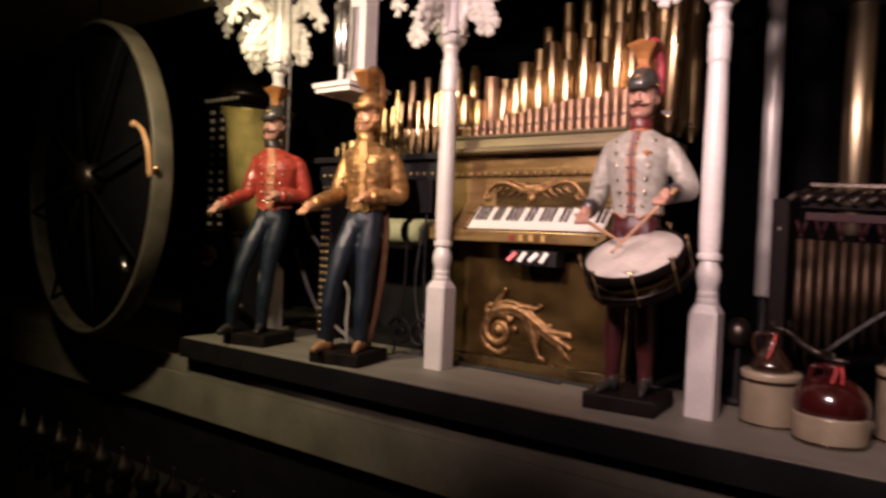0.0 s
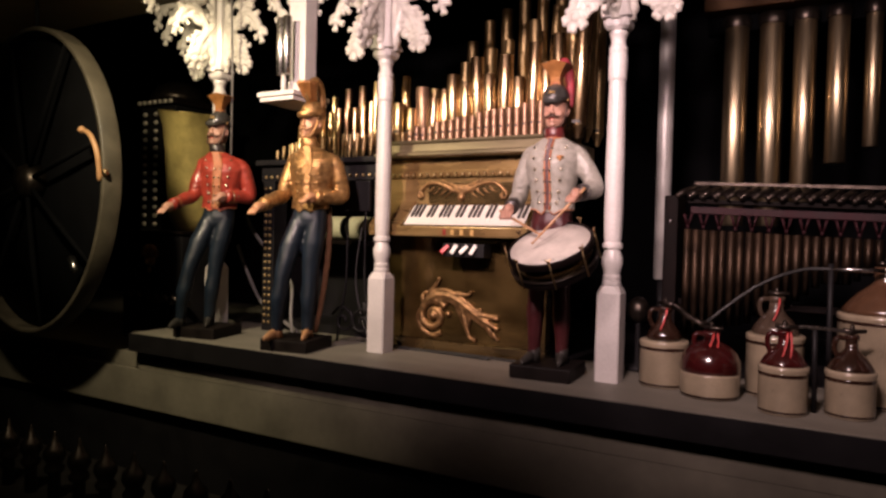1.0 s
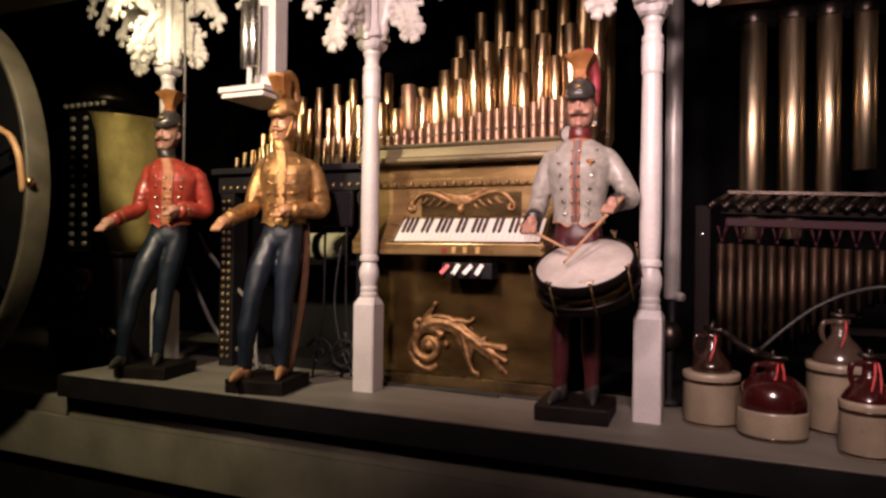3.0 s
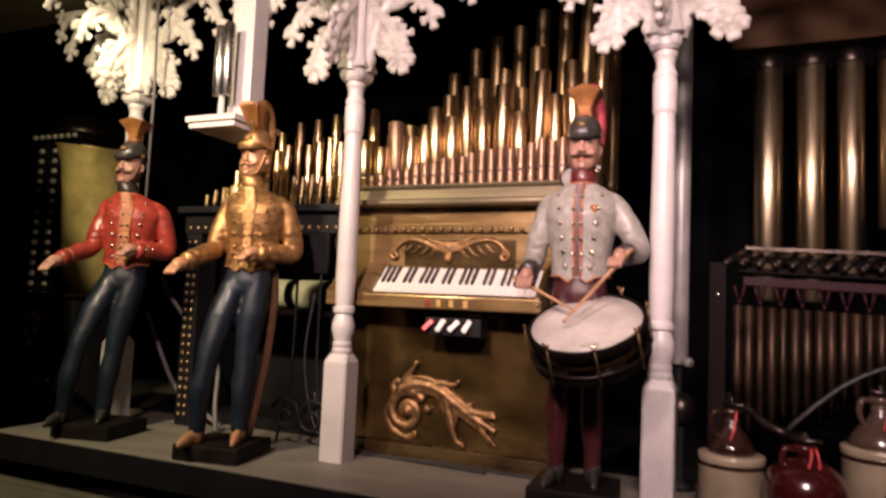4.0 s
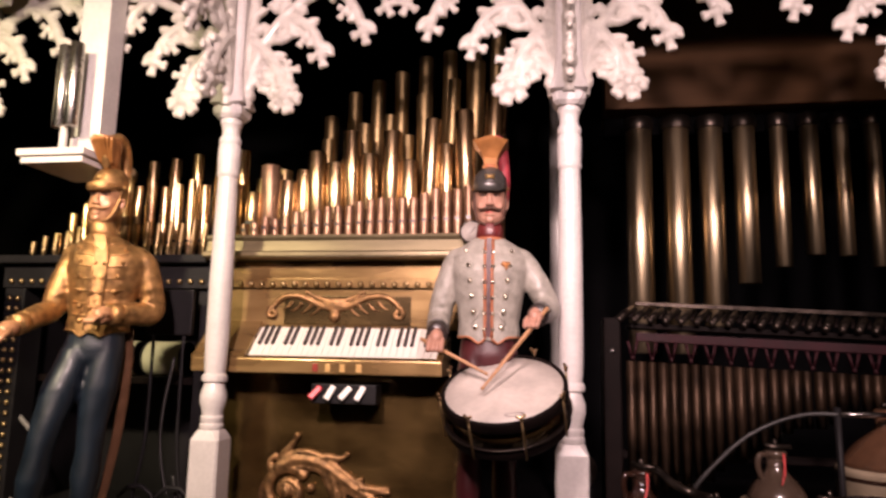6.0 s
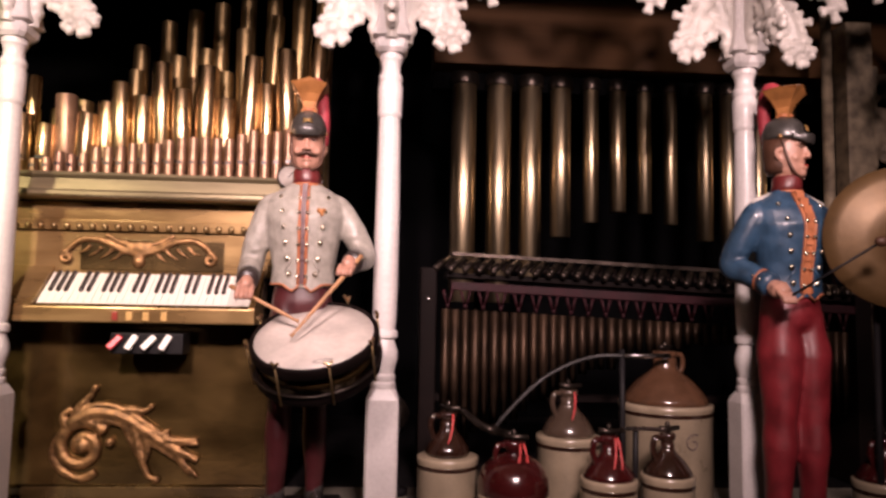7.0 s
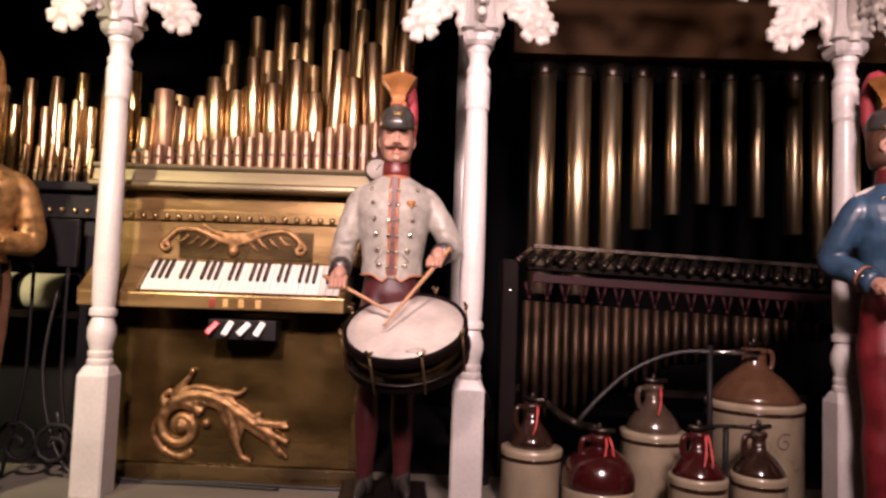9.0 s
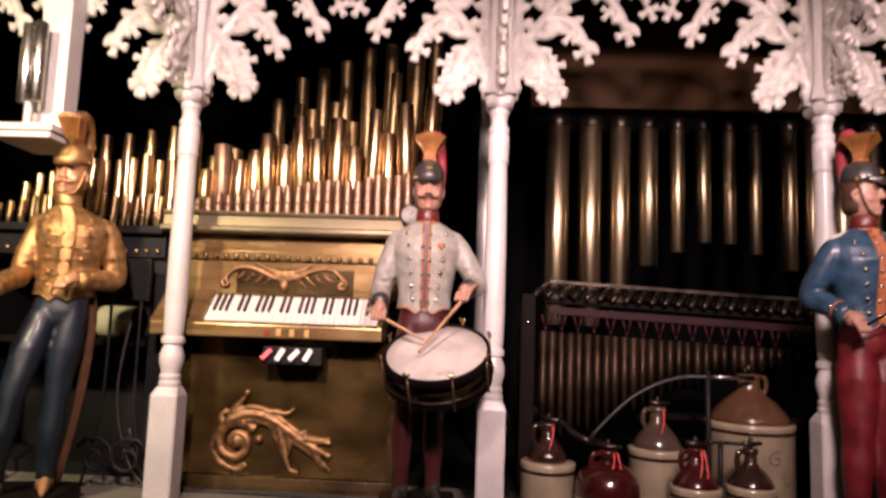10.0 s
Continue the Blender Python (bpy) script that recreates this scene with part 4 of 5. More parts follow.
        s.tube([(sx * 0.049, -0.004, 1.14), (sx * 0.0475, -0.016, 1.09), (sx * 0.037, -0.032, 1.046), (sx * 0.012, -0.046, 1.030)], 0.0042, HAIR if style != "crest" else coat, 6, H, 1, 4)
    s.tube([(-0.014, -0.0535, 1.0655), (0, -0.059, 1.0655), (0.014, -0.0535, 1.0655)], [0.0015, 0.0032, 0.0015], REDCOAT if coat is not GOLDCOAT else skin, 6, H)
    s.loft([(0, 0.014, 1.045, 0.036, 0.040), (0, 0.015, 1.065, 0.045, 0.046), (0, 0.014, 1.10, 0.0485, 0.050), (0, 0.010, 1.15, 0.050, 0.054)], HAIR if style != "crest" else coat, 18, H)
    s.loft([(0, 0.002, 1.146, 0.053, 0.060), (0, 0.002, 1.153, 0.0545, 0.0625), (0, 0.004, 1.168, 0.0535, 0.060), (0, 0.004, 1.185, 0.050, 0.056), (0, 0.005, 1.202, 0.040, 0.046), (0, 0.006, 1.214, 0.024, 0.028), (0, 0.006, 1.219, 0.006, 0.006)], helmet, 24, H)
    s.tube([(-0.049, -0.030, 1.149), (-0.032, -0.066, 1.142), (0, -0.076, 1.141), (0.032, -0.066, 1.142), (0.049, -0.030, 1.149)], [0.006, 0.013, 0.015, 0.013, 0.006], helmet, 10, H, 0.25, 4)
    for sx in (-1, 1):
        s.tube([(0, -0.0625, 1.175), (sx * 0.013, -0.059, 1.181), (sx * 0.013, -0.061, 1.169), (0, -0.063, 1.174)], 0.0026, EMBLEM, 6, H)
        s.ball((sx * 0.053, 0.0, 1.150), 0.007, GOLDCOAT, 8, 5, H)
    if style == "crest":
        s.tube([(0, -0.03, 1.208), (0, -0.045, 1.248), (0, -0.04, 1.285), (0, 0.0, 1.315), (0, 0.045, 1.30), (0, 0.075, 1.24), (0, 0.085, 1.16), (0, 0.08, 1.08), (0, 0.07, 1.00)], [0.012, 0.016, 0.018, 0.020, 0.020, 0.018, 0.016, 0.014, 0.008], helmet, 10, H, 1, 4)
        s.loft([(0, 0.0, 1.205, 0.020, 0.036), (0, -0.010, 1.232, 0.019, 0.036), (0, -0.026, 1.258, 0.026, 0.044), (0, -0.043, 1.284, 0.036, 0.054), (0, -0.052, 1.298, 0.041, 0.060), (0, -0.050, 1.300, 0.033, 0.050)], RUST, 16, H)
        for k in range(7):
            x = -0.036 + 0.012 * k
            s.tube([(x * 0.5, -0.034, 1.222), (x * 0.7, -0.062, 1.252), (x, -0.104 + 12 * x * x, 1.296)], [0.004, 0.005, 0.006], RUST, 8, H, 1, 3)
        s.loft([(0, 0.005, 1.213, 0.020, 0.03), (0, 0.0, 1.235, 0.012, 0.025)], helmet, 12, H)
    else:
        sq = lambda a, b, z, lift=0.0: [(-a, -b, z), (0, -b * 1.05, z + lift), (a, -b, z), (a * 1.02, 0, z + lift * 0.4), (a, b, z), (0, b, z + lift), (-a, b, z), (-a * 1.02, 0, z + lift * 0.4)]  # noqa: E731
        s.rings([sq(0.024, 0.020, 1.21), sq(0.019, 0.016, 1.226), sq(0.022, 0.020, 1.243), sq(0.032, 0.030, 1.264, 0.003), sq(0.050, 0.046, 1.288, 0.010), sq(0.055, 0.050, 1.292, 0.016), sq(0.048, 0.043, 1.294, 0.016)], RUST, False, H)
        s.loft([(0, 0, 1.214, 0.026, 0.024), (0, 0, 1.222, 0.026, 0.024)], trim, 14, H)
        if style == "tail":
            s.tube([(0.01, 0.018, 1.30), (0.02, 0.045, 1.315), (0.035, 0.065, 1.27), (0.045, 0.07, 1.20), (0.05, 0.068, 1.13)], [0.014, 0.022, 0.022, 0.018, 0.008], PLUME, 10, H, 1, 4)
    ob = put(name, s)
    for v in ob.data.vertices:
        k = min(1.0, max(0.0, (v.co.z - 0.90) / 0.14))
        v.co.x *= 1.0 - 0.055 * min(1.0, max(0.0, (v.co.z - 0.60) / 0.1)) * (1 - k)
        v.co.x += lean * max(0.0, v.co.z - 0.55) - bow * k * k * (3 - 2 * k)
        v.co.z *= 1.016
    ob.matrix_world = pose(*at, 0, 0, turn)
    return tagged(ob, label, "mannequin", "painted show figures")


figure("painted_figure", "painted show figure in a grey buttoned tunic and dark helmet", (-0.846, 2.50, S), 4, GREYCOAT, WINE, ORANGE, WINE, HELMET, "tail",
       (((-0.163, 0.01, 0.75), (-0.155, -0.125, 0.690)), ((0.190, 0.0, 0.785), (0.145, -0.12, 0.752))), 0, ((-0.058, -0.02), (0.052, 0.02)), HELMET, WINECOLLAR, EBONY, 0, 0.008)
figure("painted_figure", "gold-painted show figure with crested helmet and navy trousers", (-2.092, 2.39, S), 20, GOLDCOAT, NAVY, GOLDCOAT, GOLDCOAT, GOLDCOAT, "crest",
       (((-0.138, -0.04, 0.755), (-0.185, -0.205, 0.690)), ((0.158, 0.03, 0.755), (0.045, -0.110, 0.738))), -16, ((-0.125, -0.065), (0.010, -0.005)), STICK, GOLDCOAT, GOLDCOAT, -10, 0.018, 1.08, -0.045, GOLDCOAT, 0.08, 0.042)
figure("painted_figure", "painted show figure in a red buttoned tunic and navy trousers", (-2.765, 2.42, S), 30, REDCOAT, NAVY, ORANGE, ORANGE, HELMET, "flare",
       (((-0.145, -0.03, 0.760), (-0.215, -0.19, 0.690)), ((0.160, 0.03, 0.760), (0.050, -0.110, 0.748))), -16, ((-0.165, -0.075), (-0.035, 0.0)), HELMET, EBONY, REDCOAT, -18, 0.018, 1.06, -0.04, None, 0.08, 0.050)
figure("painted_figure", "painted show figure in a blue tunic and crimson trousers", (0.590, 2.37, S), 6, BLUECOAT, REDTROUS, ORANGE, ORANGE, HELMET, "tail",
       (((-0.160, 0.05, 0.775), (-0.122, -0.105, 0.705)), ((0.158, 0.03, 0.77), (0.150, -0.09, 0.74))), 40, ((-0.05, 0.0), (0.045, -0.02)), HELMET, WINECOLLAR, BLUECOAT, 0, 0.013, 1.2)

# ---------------------------------------------------------------- the side drum and its sticks
drum = thing("side_drum", "side drum with white skin, dark hoops and brass shell", "drum")
drum.matrix_world = pose(-0.787, 2.325, 1.392, 30, -6, 0)
R = 0.168
part("shell", Shape().lathe([(R - 0.012, -0.085), (R - 0.008, -0.085), (R - 0.008, -0.012), (R - 0.012, -0.012)], PANEL, 48), None, drum, "dark bronze drum shell")
part("skin", Shape().lathe([(0.001, 0.0), (0.10, 0.0), (R - 0.004, -0.001), (R - 0.004, -0.010)], DRUMSKIN, 48), None, drum, "off-white scuffed drum skin")
for z in (-0.012, -0.092):
    part("hoop", Shape().lathe([(R - 0.005, z - 0.016), (R + 0.005, z - 0.016), (R + 0.007, z - 0.012), (R + 0.007, z + 0.012), (R + 0.005, z + 0.016), (R - 0.005, z + 0.014), (R - 0.005, z - 0.016)], DARKWOOD, 48, None, True, False), None, drum, "dark stained wooden hoop")
part("wire_ring", Shape().tube([((R + 0.010) * math.cos(a), (R + 0.010) * math.sin(a), -0.074) for a in (2 * math.pi * k / 40 for k in range(41))], 0.003, DARKMETAL, 8), None, drum)
for k in range(8):
    a = 2 * math.pi * (k + 0.35) / 8
    M = pose(math.cos(a) * (R + 0.012), math.sin(a) * (R + 0.012), 0, 0, 0, math.degrees(a))
    rod = part("tension_rod", Shape().tube([(0, 0, -0.108), (0, 0, 0.018)], 0.003, DIMBRASS, 8, M), None, drum)
    part("wing_nut", Shape().tube([(0, -0.011, 0.026), (0, 0, 0.016), (0, 0.011, 0.026)], 0.0045, BRASS, 8, M).ball((0, 0, 0.012), 0.006, BRASS, 8, 5, M), None, rod)
part("stain", Shape().lathe([(0.018, 0.0012), (0.024, 0.0012)], PENCIL, 24, pose(0.03, -0.130, 0) @ Matrix.Diagonal((1.1, 0.42, 1, 1)), True, False), None, drum, "small grey maker's mark on the skin")


def stick(a, b, name="drumstick", label="turned wooden drumstick resting on the drum skin"):
    a, b = Vector(a), Vector(b)
    s = Shape().tube([a, a.lerp(b, 0.1), a.lerp(b, 0.8), a.lerp(b, 0.95), b], [0.006, 0.0065, 0.005, 0.0035, 0.0055], STICK, 10)
    return tagged(put(name, s), label, "drumstick", "drumsticks")


stick((-1.030, 2.370, 1.523), (-0.832, 2.330, 1.428))
stick((-0.668, 2.385, 1.617), (-0.842, 2.270, 1.390))

# ---------------------------------------------------------------- stoneware jugs


def jug(x, y, r, rim, top, upper, label, round_=False, mark=False, ribbon=0, full=1.0):
    j = thing("stoneware_jug", label, "jug", (x, y, S), group="jugs on the stage")
    h = rim - S
    k = top - rim
    if round_:
        part("body", Shape().lathe([(r * 0.92, 0), (r * 0.97, 0.006), (r, 0.02), (r, h * 0.5), (r * 0.995, h * 0.55)], STONE, 40), None, j, "cream stoneware lower body")
        part("shoulder", Shape().lathe([(r * 0.995, h * 0.55), (r * 1.005, h * 0.56), (r * 1.01, h * 0.68), (r * 0.98, h * 0.82), (r * 0.88, h * 0.97), (r * 0.68, h * 1.10), (r * 0.42, h * 1.19), (r * 0.26, h * 1.22), (r * 0.22, h * 1.26)], upper, 40), None, j)
    else:
        part("body", Shape().lathe([(r * 0.95, 0), (r * 0.985, 0.006), (r * 0.985, h - 0.022), (r * 1.0, h - 0.018), (r * 1.01, h - 0.008), (r * 1.0, h), (r * 0.94, h + 0.003)], STONE, 40), None, j, "cream stoneware body")
        part("stripe", Shape().lathe([(r * 0.987, h - 0.034), (r * 0.994, h - 0.032), (r * 0.994, h - 0.023), (r * 0.987, h - 0.021)], JUGBROWN, 40), None, j, "brown glazed band")
        part("shoulder", Shape().lathe([(r * 0.94 * full, h), (r * (0.38 + 0.5 * full), h + k * 0.10), (r * (0.34 + 0.42 * full), h + k * 0.22), (r * (0.26 + 0.32 * full), h + k * 0.36), (r * (0.22 + 0.16 * full), h + k * 0.47), (r * 0.28, h + k * 0.54), (r * 0.25, h + k * 0.60), (r * 0.25, h + k * 0.72)], upper, 40), None, j)
    part("base_band", Shape().lathe([(r * 0.975, 0.006), (r * 0.993, 0.008), (r * 0.993, 0.014), (r * 0.98, 0.016)], JUGBROWN, 40), None, j)
    zt = (h * 1.24) if round_ else h + k * 0.66
    neck = min(r * 0.24, 0.034)
    part("neck", Shape().lathe([(neck, zt), (neck * 0.95, zt + 0.012), (neck * 1.25, zt + 0.018), (neck * 1.3, zt + 0.03), (neck * 1.05, zt + 0.036), (neck * 0.7, zt + 0.034)], upper, 24), None, j)
    hz = zt - 0.01
    part("handle", Shape().tube([(neck * 0.9, 0, zt + 0.02), (neck + 0.028, 0, zt + 0.022), (neck + 0.036, 0, zt - 0.012), (neck + 0.022, 0, hz - 0.04)], [0.008, 0.009, 0.009, 0.008], upper, 10, pose(0, 0, 0, 0, 0, 200 if not mark else 10), 1, 5), None, j)
    part("whistle_spout", Shape().tube([(-0.03, 0, zt + 0.05), (0.0, 0, zt + 0.045), (0.045, 0, zt + 0.048)], [0.008, 0.009, 0.007], DARKMETAL, 10, pose(0, 0, 0, 0, 0, x * 90)).lathe([(0.008, zt + 0.03), (0.008, zt + 0.062), (0.004, zt + 0.07)], DARKMETAL, 10), None, j, "dark metal blowing spout")
    for q in range(ribbon):
        a = -1.2 + 0.5 * q
        pts = []
        for t in range(6):
            f = t / 5
            rr = neck * 1.1 + (r * 0.62 - neck) * f
            pts.append((rr * math.cos(a - 0.5 * f) + 0.004, rr * math.sin(a - 0.5 * f) - 0.004, zt + 0.03 - f * (0.085 if not round_ else 0.07)))
        part("ribbon", Shape().tube(pts, [0.003, 0.0045, 0.003, 0.004, 0.003, 0.002], RIBBON, 8, None, 0.5, 3), None, j, "red ribbon")
    if mark:
        M = Matrix(((1, 0, 0), (0, 1, 0), (0, 0, 1)))
        pts = []
        for i, (u, v) in enumerate(spiral(0.2, 0.22, 0.032, 1.2, 1.0, 16)):
            b = -1.35 + (u - 0.2) / r
            pts.append((r * 0.99 * math.cos(b), r * 0.99 * math.sin(b), v))
        part("ink_mark", Shape().tube(pts, 0.0022, INK, 6), None, j, "faded blue swirl mark")
    return j


jug(-0.393, 2.615, 0.096, 1.010, 1.165, JUGBROWN, "cream stoneware jug with brown conical shoulder and red ribbon", ribbon=1, full=0.72)
jug(-0.200, 2.520, 0.108, 1.000, 1.13, JUGRED, "round oxblood-glazed jug with cream base and red ribbons", True, ribbon=2)
jug(0.010, 2.690, 0.105, 1.062, 1.235, JUGGREY, "wide cream stoneware jug with grey-brown shoulder and red ribbon", ribbon=1, full=0.86)
jug(0.058, 2.405, 0.081, 0.992, 1.125, JUGRED, "small cream jug with glossy dark shoulder and red ribbons", ribbon=2)
jug(0.262, 2.480, 0.079, 0.985, 1.12, JUGBROWN, "small cream jug with dark brown pointed shoulder")
jug(0.372, 2.775, 0.158, 1.160, 1.375, JUGTAN, "large cream stoneware crock jug with tan-brown shoulder", mark=True)
jug(0.865, 2.37, 0.085, 0.995, 1.13, JUGRED, "small cream jug with glossy dark shoulder behind the figure")
jug(1.090, 2.46, 0.100, 1.02, 1.16, JUGBROWN, "cream stoneware jug with brown shoulder near the stage end", ribbon=1)

s = Shape().tube([(0.36, 2.70, 1.325), (0.27, 2.69, 1.325), (0.195, 2.68, 1.324)], 0.0085, STEEL, 10)
s.tube([(0.195, 2.68, 1.324), (0.11, 2.70, 1.320), (0.02, 2.72, 1.290), (-0.07, 2.72, 1.240), (-0.15, 2.70, 1.175), (-0.215, 2.67, 1.115), (-0.245, 2.64, 1.085)], 0.0075, RUBBER, 10, None, 1, 5)
s.tube([(-0.39, 2.615, 1.150), (-0.35, 2.62, 1.150), (-0.30, 2.63, 1.110), (-0.245, 2.63, 1.085), (-0.20, 2.56, 1.088)], [0.011, 0.012, 0.013, 0.012, 0.011], DARKMETAL, 10, None, 1, 4)
s.ball((-0.245, 2.64, 1.085), (0.019, 0.019, 0.017), DARKMETAL)
s.tube([(0.19, 2.685, 1.345), (0.192, 2.685, 1.1), (0.195, 2.69, S)], 0.010, BLACK, 10)
tagged(put("air_pipe", s), "curved black air pipe with a nickel end above the jugs", "pipe")
s = Shape().tube([(0.058, 2.405, 1.125), (0.12, 2.42, 1.13), (0.20, 2.45, 1.125), (0.262, 2.48, 1.115)], 0.006, STEEL, 8, None, 1, 4)
s.tube([(0.15, 2.44, 1.13), (0.152, 2.45, 1.0), (0.155, 2.46, S)], 0.009, BLACK, 8)
tagged(put("air_pipe", s), "short nickel air pipe joining two small jugs", "pipe")

# ---------------------------------------------------------------- cymbal and beater beside the blue figure
cym = thing("cymbal", "large tan aged bronze cymbal on a stand", "cymbal")
cym.matrix_world = look((0.82, 2.20, 1.690), (0.36, 1.15, 1.72))
part("disc", Shape().lathe([(0.001, 0.055), (0.03, 0.05), (0.055, 0.03), (0.10, 0.022), (0.16, 0.010), (0.198, 0.0), (0.2, -0.003), (0.19, -0.002), (0.10, 0.014), (0.01, 0.03)], GONG, 56, Matrix.Diagonal((1, 1, -1, 1))), None, cym)
part("boss", Shape().ball((-0.055, 0.06, -0.03), 0.010, BLACK), None, cym, "small dark knob")
part("arm", Shape().tube([(0, 0, 0.0), (0.05, -0.15, 0.10), (0.05, -0.5, 0.12), (0.05, -0.862, 0.13)], 0.010, BLACK, 10), None, cym, "black support arm")
s = Shape().tube([(0.505, 2.225, 1.520), (0.668, 2.085, 1.662)], [0.004, 0.0035], BLACK, 8)
s.ball((0.670, 2.084, 1.664), (0.016, 0.014, 0.014), HAIR)
tagged(put("beater", s), "thin dark beater with a padded tip", "beater")

# ---------------------------------------------------------------- far posts behind the cymbal
far = thing("turned_post", "peeling cream post with a carved bracket in shade", "post", (1.525, 3.40, S), group="posts along the stage")
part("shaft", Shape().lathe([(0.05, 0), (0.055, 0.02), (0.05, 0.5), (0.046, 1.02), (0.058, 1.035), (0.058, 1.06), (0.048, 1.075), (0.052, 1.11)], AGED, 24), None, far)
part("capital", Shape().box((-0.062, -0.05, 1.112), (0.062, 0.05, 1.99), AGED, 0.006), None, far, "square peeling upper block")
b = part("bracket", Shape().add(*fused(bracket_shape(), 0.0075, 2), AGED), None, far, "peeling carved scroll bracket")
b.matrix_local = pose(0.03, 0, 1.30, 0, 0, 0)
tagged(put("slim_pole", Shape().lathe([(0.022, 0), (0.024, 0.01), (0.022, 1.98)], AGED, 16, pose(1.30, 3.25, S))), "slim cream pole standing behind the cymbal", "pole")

# ---------------------------------------------------------------- the great hoop
wheel = thing("bass_drum_hoop", "huge open bass drum hoop, pale rim and dark inside", "bass drum", (-3.86, 2.05, 1.665), -6)
F = pose(0, 0, 0, 90, 0, 0)
RW = 0.875
part("hoop", Shape().lathe([(RW, -0.03), (RW, 0.06), (RW - 0.004, 0.065), (RW - 0.024, 0.065), (RW - 0.026, 0.06), (RW - 0.026, -0.03), (RW - 0.022, -0.034), (RW - 0.004, -0.034), (RW, -0.03)], HOOPWOOD, 72, F, True, False), None, wheel, "pale worn wooden hoop")
part("back_skin", Shape().lathe([(0.001, -0.02), (RW - 0.03, -0.02), (RW - 0.03, -0.026)], CLOTH, 64, F), None, wheel, "dark skin at the back")
part("hub", Shape().lathe([(0.001, 0.10), (0.08, 0.09), (0.10, 0.05), (0.10, -0.02)], DARKMETAL, 24, F), None, wheel)
for k in range(8):
    a = 2 * math.pi * (k + 0.3) / 8
    part("spoke", Shape().tube([(0.09 * math.cos(a), -0.05, 0.09 * math.sin(a)), (0.45 * math.cos(a), -0.055, 0.45 * math.sin(a)), ((RW - 0.026) * math.cos(a), -0.05, (RW - 0.026) * math.sin(a))], [0.012, 0.016, 0.011], CLOTH, 8), None, wheel)
part("beater_hook", Shape().tube([(0.71, -0.09, 0.24), (0.79, -0.09, 0.21), (0.84, -0.08, 0.12), (0.85, -0.07, -0.02)], [0.012, 0.013, 0.014, 0.012], STICK, 10, None, 1, 5).ball((0.705, -0.09, 0.242), 0.020, STICK), None, wheel, "curved wooden beater hook")
part("lug", Shape().ball((0.882, -0.06, 0.02), (0.018, 0.018, 0.022), BRASS), None, wheel)
part("lug", Shape().tube([(0.56, -0.06, -0.42), (0.62, -0.07, -0.49)], 0.02, STEEL, 10), None, wheel)
part("hanger", Shape().tube([(0, 0, RW - 0.01), (0, 0, 1.155)], 0.012, BLACK, 8), None, wheel, "black hanging rod")

# dark chest with a gilt mask, behind the hoop
chest = thing("carved_chest", "black carved chest with a gilt mask ornament", "chest", (-3.60, 2.78, S - 0.13))
wpart("body", Shape().box((-3.90, 2.66, S - 0.13), (-3.335, 2.95, 1.375), BLACK, 0.01), None, chest)
wpart("top", Shape().box((-3.92, 2.64, 1.376), (-3.32, 2.97, 1.396), DARKWOOD, 0.006), None, chest)
s = Shape().ball((-3.613, 2.65, 1.225), (0.045, 0.03, 0.055), GILT)
for k in range(9):
    a = math.pi * (k / 8) - 0.2
    s.tube([(-3.613 + 0.03 * math.cos(a), 2.645, 1.235 + 0.03 * math.sin(a)), (-3.613 + 0.085 * math.cos(a + 0.2), 2.64, 1.24 + 0.07 * math.sin(a + 0.2))], [0.018, 0.009], GILT, 8)
s.ball((-3.62, 2.63, 1.20), (0.015, 0.02, 0.02), GILT).ball((-3.62, 2.645, 1.145), (0.014, 0.012, 0.02), GILT)
wpart("mask", s, None, chest, "gilt carved mask")
for k in range(7):
    x = -3.82 + 0.085 * k
    s = Shape().tube([(x, 2.63, 0.95 + 0.02 * math.sin(k * 2)), (x + 0.04, 2.615, 0.985), (x + 0.085, 2.63, 0.945)], [0.02, 0.024, 0.012], DARKMETAL, 8, None, 1, 3)
    wpart("swag_leaf", s, None, chest, "dark glossy carved swag leaf")

# studded tower with a domed head
tw = thing("studded_tower", "dark domed tower edged with rows of brass studs", "tower", (-4.42, 3.45, S - 0.13))
wpart("body", Shape().box((-4.62, 3.32, S - 0.13), (-4.22, 3.7, 2.36), BLACK, 0.01), None, tw)
wpart("cornice", Shape().box((-4.65, 3.29, 2.36), (-4.19, 3.73, 2.41), DARKWOOD, 0.01), None, tw)
wpart("dome", Shape().lathe([(0.22, 0), (0.21, 0.05), (0.16, 0.12), (0.08, 0.16), (0.01, 0.17)], DARKMETAL, 24, pose(-4.42, 3.51, 2.41)), None, tw)
stud = Shape().ball((0, 0, 0), (0.022, 0.018, 0.018), STUD, 10, 6)
fs = None
for i in range(19):
    for x in (-4.565, -4.44):
        if fs is None:
            fs = wpart("stud", stud, None, tw)
            fs.matrix_basis = pose(x, 3.315, 2.30 - i * 0.066)
        else:
            shared("stud", fs, tw, pose(x, 3.315, 2.30 - i * 0.066))
for i in range(7):
    shared("stud", fs, tw, pose(-4.60 + i * 0.06, 3.287, 2.385))

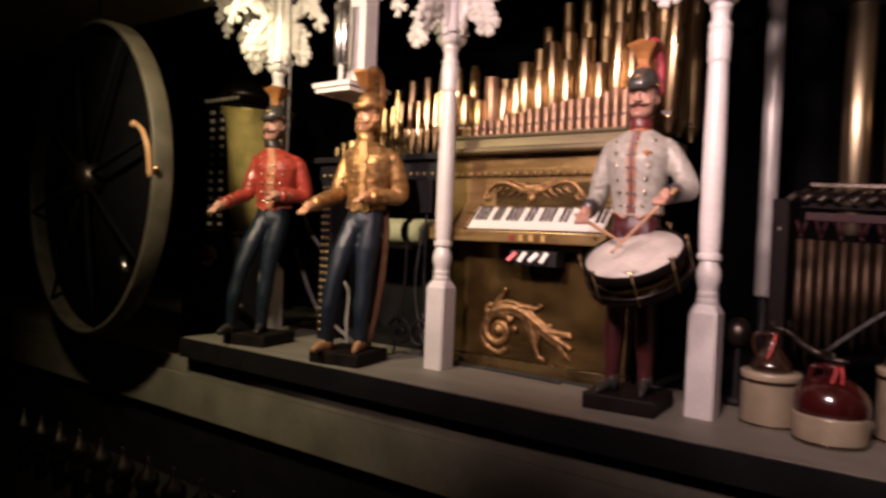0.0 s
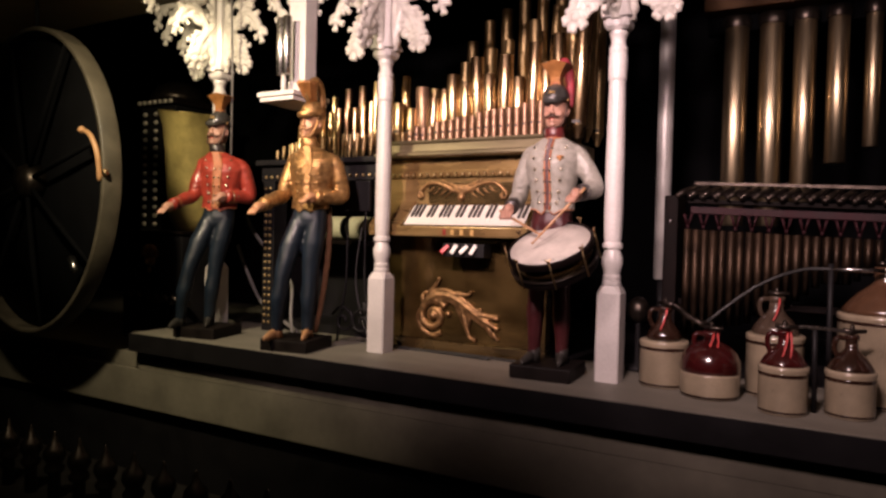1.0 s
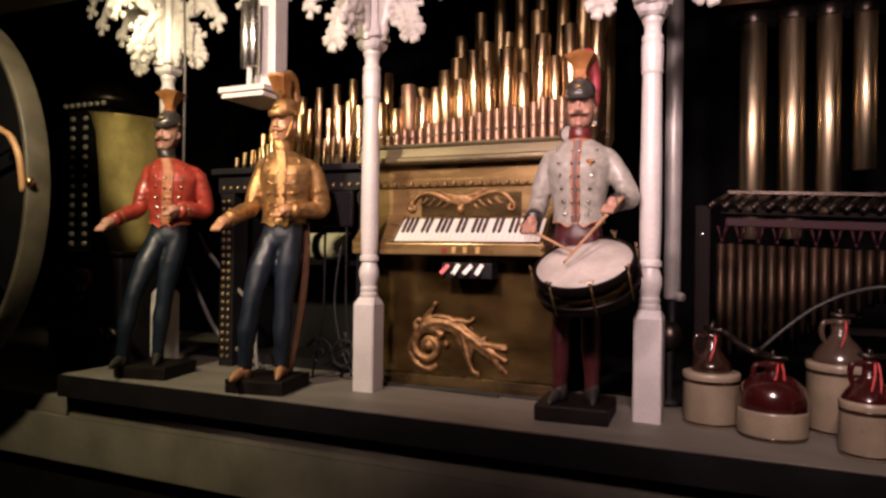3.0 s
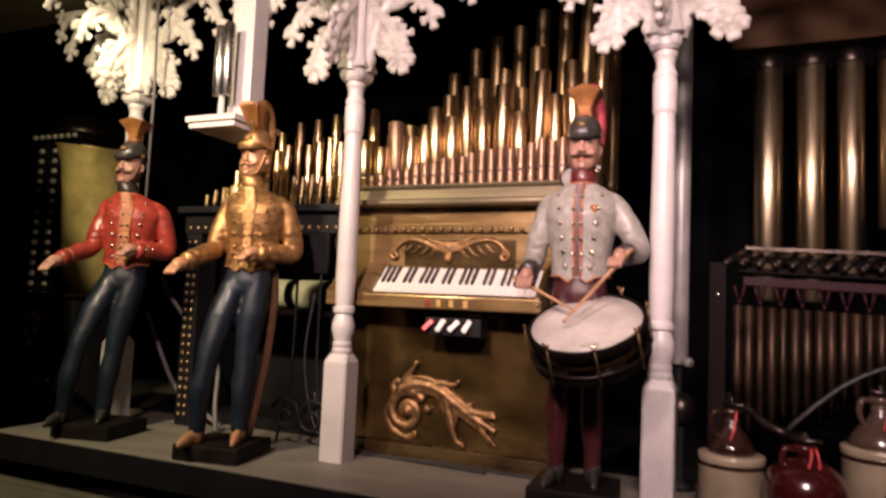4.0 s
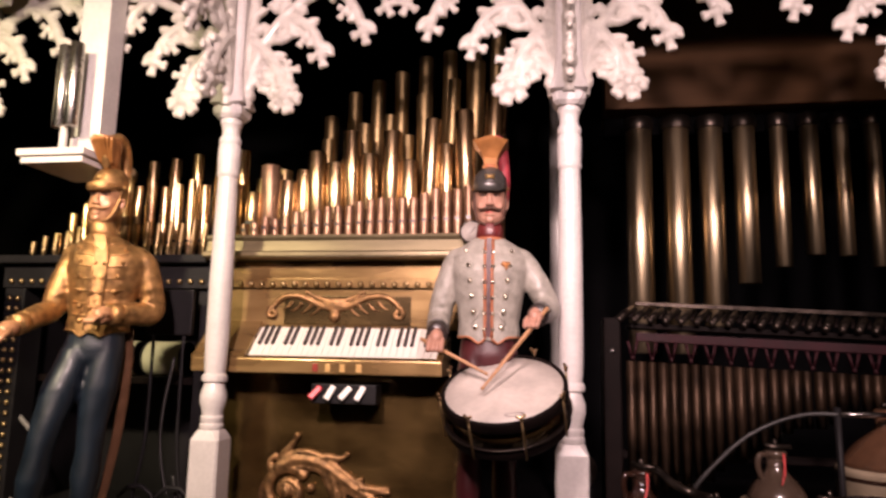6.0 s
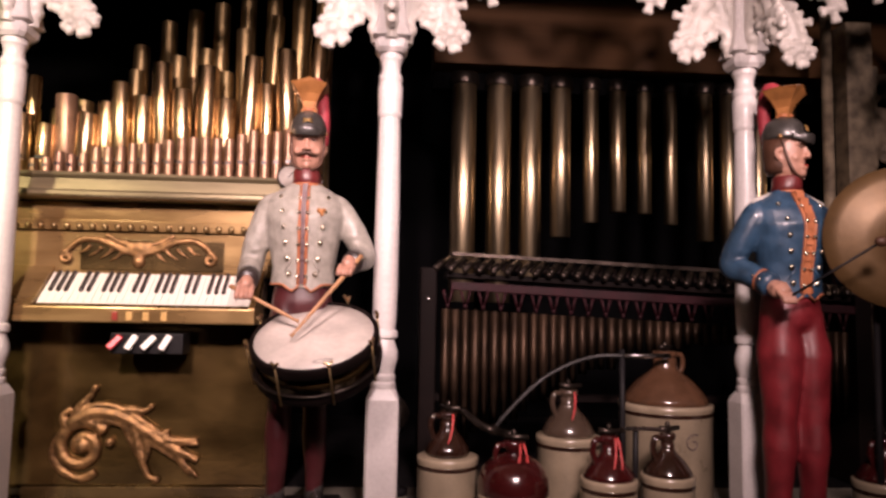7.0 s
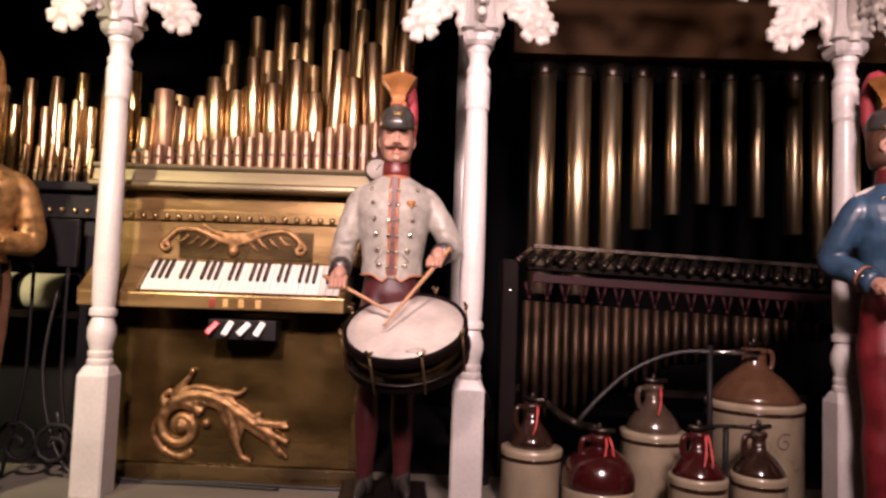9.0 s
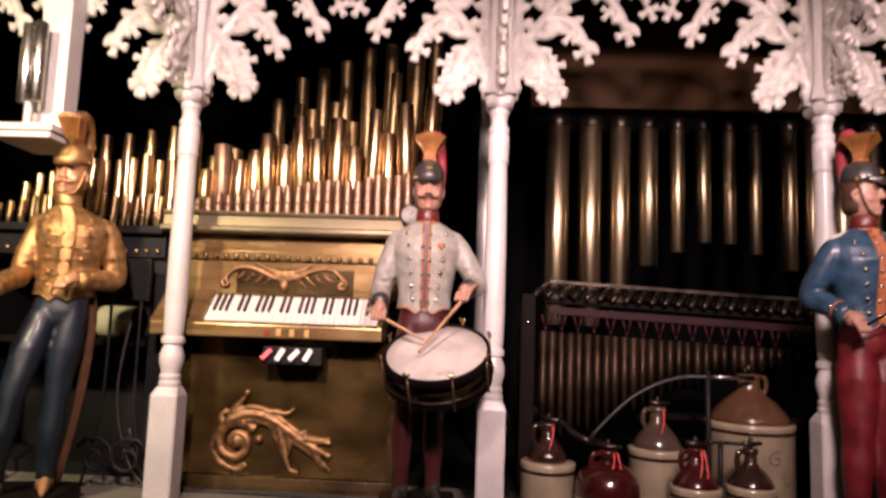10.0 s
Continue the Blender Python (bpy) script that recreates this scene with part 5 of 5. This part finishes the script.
# large brass horn behind the red figure
horn = thing("brass_horn", "large upright brass horn, bell leaning over, yellow-lit", "horn", (-3.66, 3.26, S))
wpart("bell", Shape().lathe([(0.10, 0.0), (0.15, 0.10), (0.175, 0.30), (0.19, 0.55), (0.21, 0.72), (0.245, 0.83), (0.25, 0.835), (0.235, 0.82), (0.18, 0.6), (0.14, 0.3)], HORNM, 40, pose(-3.85, 3.16, 1.40, 4, 7, 0)), None, horn)
wpart("tubing", Shape().tube([(-3.85, 3.16, 1.43), (-3.78, 3.20, 1.2), (-3.66, 3.26, S + 0.02)], [0.06, 0.05, 0.04], HORNM, 14, None, 1, 4), None, horn)
wpart("foot", Shape().lathe([(0.14, 0), (0.14, 0.02), (0.05, 0.03)], BLACK, 20, pose(-3.66, 3.26, S - 0.13)).lathe([(0.04, 0.02), (0.04, 0.2)], BLACK, 12, pose(-3.66, 3.26, S - 0.13)), None, horn)

# ---------------------------------------------------------------- hanging white shelf, ceiling box, rods, lamps
sh = thing("hanging_shelf", "white-painted hanging bracket shelf with chrome tubes", "shelf", (-2.22, 2.44, 2.06))
wpart("slab", Shape().box((-2.345, 2.30, 2.062), (-2.125, 2.56, 2.082), WHITE, 0.003), None, sh)
wpart("slab_top", Shape().box((-2.355, 2.29, 2.085), (-2.115, 2.57, 2.108), WHITE, 0.003), None, sh)
wpart("post", Shape().box((-2.295, 2.45, 2.109), (-2.185, 2.54, 2.818), WHITE, 0.004), None, sh)
for x, y in ((-2.300, 2.40), (-2.246, 2.385)):
    wpart("chrome_tube", Shape().lathe([(0.020, 0), (0.023, 0.004), (0.023, 0.29), (0.020, 0.294)], STEEL, 18, pose(x, y, 2.21)), None, sh, "chrome tube")
wpart("tube_stem", Shape().lathe([(0.014, 0), (0.012, 0.102)], WHITE, 12, pose(-2.273, 2.393, 2.108)), None, sh)
cb = thing("ceiling_box", "small white box on the ceiling with a control rod", "box", (-2.69, 2.38, 2.70))
wpart("box", Shape().box((-2.78, 2.29, 2.705), (-2.60, 2.47, 2.818), WHITE, 0.005), None, cb)
wpart("rod", Shape().tube([(-2.715, 2.45, 2.71), (-2.72, 2.47, 2.3), (-2.725, 2.475, 1.76)], 0.006, GREYHOSE, 8), None, cb, "thin grey control rod")
for x, y in ((-2.503, 2.02), (-2.12, 2.08)):
    c = thing("can_lamp", "dark cylindrical can lamp fixed to the ceiling", "lamp", (x, y, 2.73), group="can lamps")
    part("can", Shape().lathe([(0.05, 0.0), (0.058, 0.0), (0.060, 0.01), (0.060, 0.085), (0.055, 0.089)], DARKWOOD, 28), None, c)

# pressure dial beside the drummer's head
d = thing("round_dial", "small round white-faced dial on a thin stem", "dial", (-0.925, 2.68, 1.89))
part("face", Shape().lathe([(0.001, 0.006), (0.034, 0.006), (0.034, 0.0)], DRUMSKIN, 28, pose(0, -0.006, 0, 90, 0, 0)), None, d, "off-white dial face")
part("rim", Shape().lathe([(0.034, -0.02), (0.040, -0.02), (0.040, 0.010), (0.034, 0.010)], DARKMETAL, 28, pose(0, -0.006, 0, 90, 0, 0), True, False), None, d)
part("needle", Shape().box((-0.001, -0.016, -0.005), (0.001, -0.0135, 0.022), BLACK, 0, pose(0, 0, 0, 0, 40, 0)), None, d)
part("stem", Shape().tube([(0, 0.02, 0), (0, 0.03, -0.05), (0, 0.03, -0.001)], 0.006, DARKMETAL, 8), None, d)

# cables and hoses on the stage
for pts, r, m, lab in (([(-2.93, 2.80, 1.50), (-2.88, 2.80, 1.42), (-2.79, 2.80, 1.33), (-2.68, 2.79, 1.235), (-2.60, 2.78, 1.17), (-2.53, 2.77, 1.10), (-2.47, 2.70, 0.95), (-2.44, 2.68, S + 0.009)], 0.010, GREYHOSE, "grey hose drooping behind the figures to the stage"),
                       ([(-3.00, 2.80, 1.32), (-2.955, 2.80, 1.23), (-2.88, 2.80, 1.10), (-2.79, 2.79, 0.99), (-2.675, 2.78, 0.925), (-2.56, 2.76, 0.88), (-2.45, 2.74, S + 0.010)], 0.011, GREYHOSE, "thick grey hose curving down to the stage floor"),
                       ([(-1.92, 2.70, 0.95), (-1.88, 2.69, 0.87), (-1.7, 2.70, S + 0.006), (-1.4, 2.71, S + 0.006), (-1.05, 2.69, S + 0.006), (-0.75, 2.72, S + 0.006)], 0.007, RUBBER, "black cable along the foot of the organ"),
                       ([(-1.95, 2.68, 1.05), (-1.90, 2.68, 0.90), (-1.75, 2.68, S + 0.006), (-1.5, 2.685, S + 0.006), (-1.2, 2.66, S + 0.006)], 0.006, RUBBER, "black cable along the foot of the organ"),
                       ([(-2.0, 2.72, 1.45), (-2.02, 2.70, 1.2), (-1.98, 2.69, 1.0), (-1.90, 2.67, 0.87), (-1.78, 2.66, S + 0.006)], 0.006, RUBBER, "black cable hanging from the cabinet")):
    tagged(put("cable", Shape().tube(pts, r, m, 8, None, 1, 6)), lab, "cable")

# glass bulb and dark fittings behind the grey figure's legs
s = Shape().ball((-0.56, 2.86, 1.10), (0.05, 0.05, 0.06), DARKMETAL)
s.lathe([(0.05, 0), (0.05, 0.02), (0.012, 0.03), (0.012, 0.24)], BLACK, 16, pose(-0.56, 2.86, S))
tagged(put("metal_float", s), "dark shiny metal float on a short stem", "fitting")

# low dark finials on the visitor side
fin = Shape().lathe([(0.03, 0), (0.03, 0.14), (0.045, 0.15), (0.05, 0.17), (0.035, 0.19), (0.055, 0.23), (0.05, 0.27), (0.02, 0.30), (0.008, 0.35), (0.002, 0.36)], DARKMETAL, 14)
ff = None
for i in range(14):
    at = pose(-4.1 + i * 0.21, 1.82, 0)
    if ff is None:
        ff = tagged(put("floor_finial", fin), "low dark metal finial on the floor", "finial", "finials in front of the stage")
        ff.matrix_world = at
    else:
        copy_thing(ff, at)
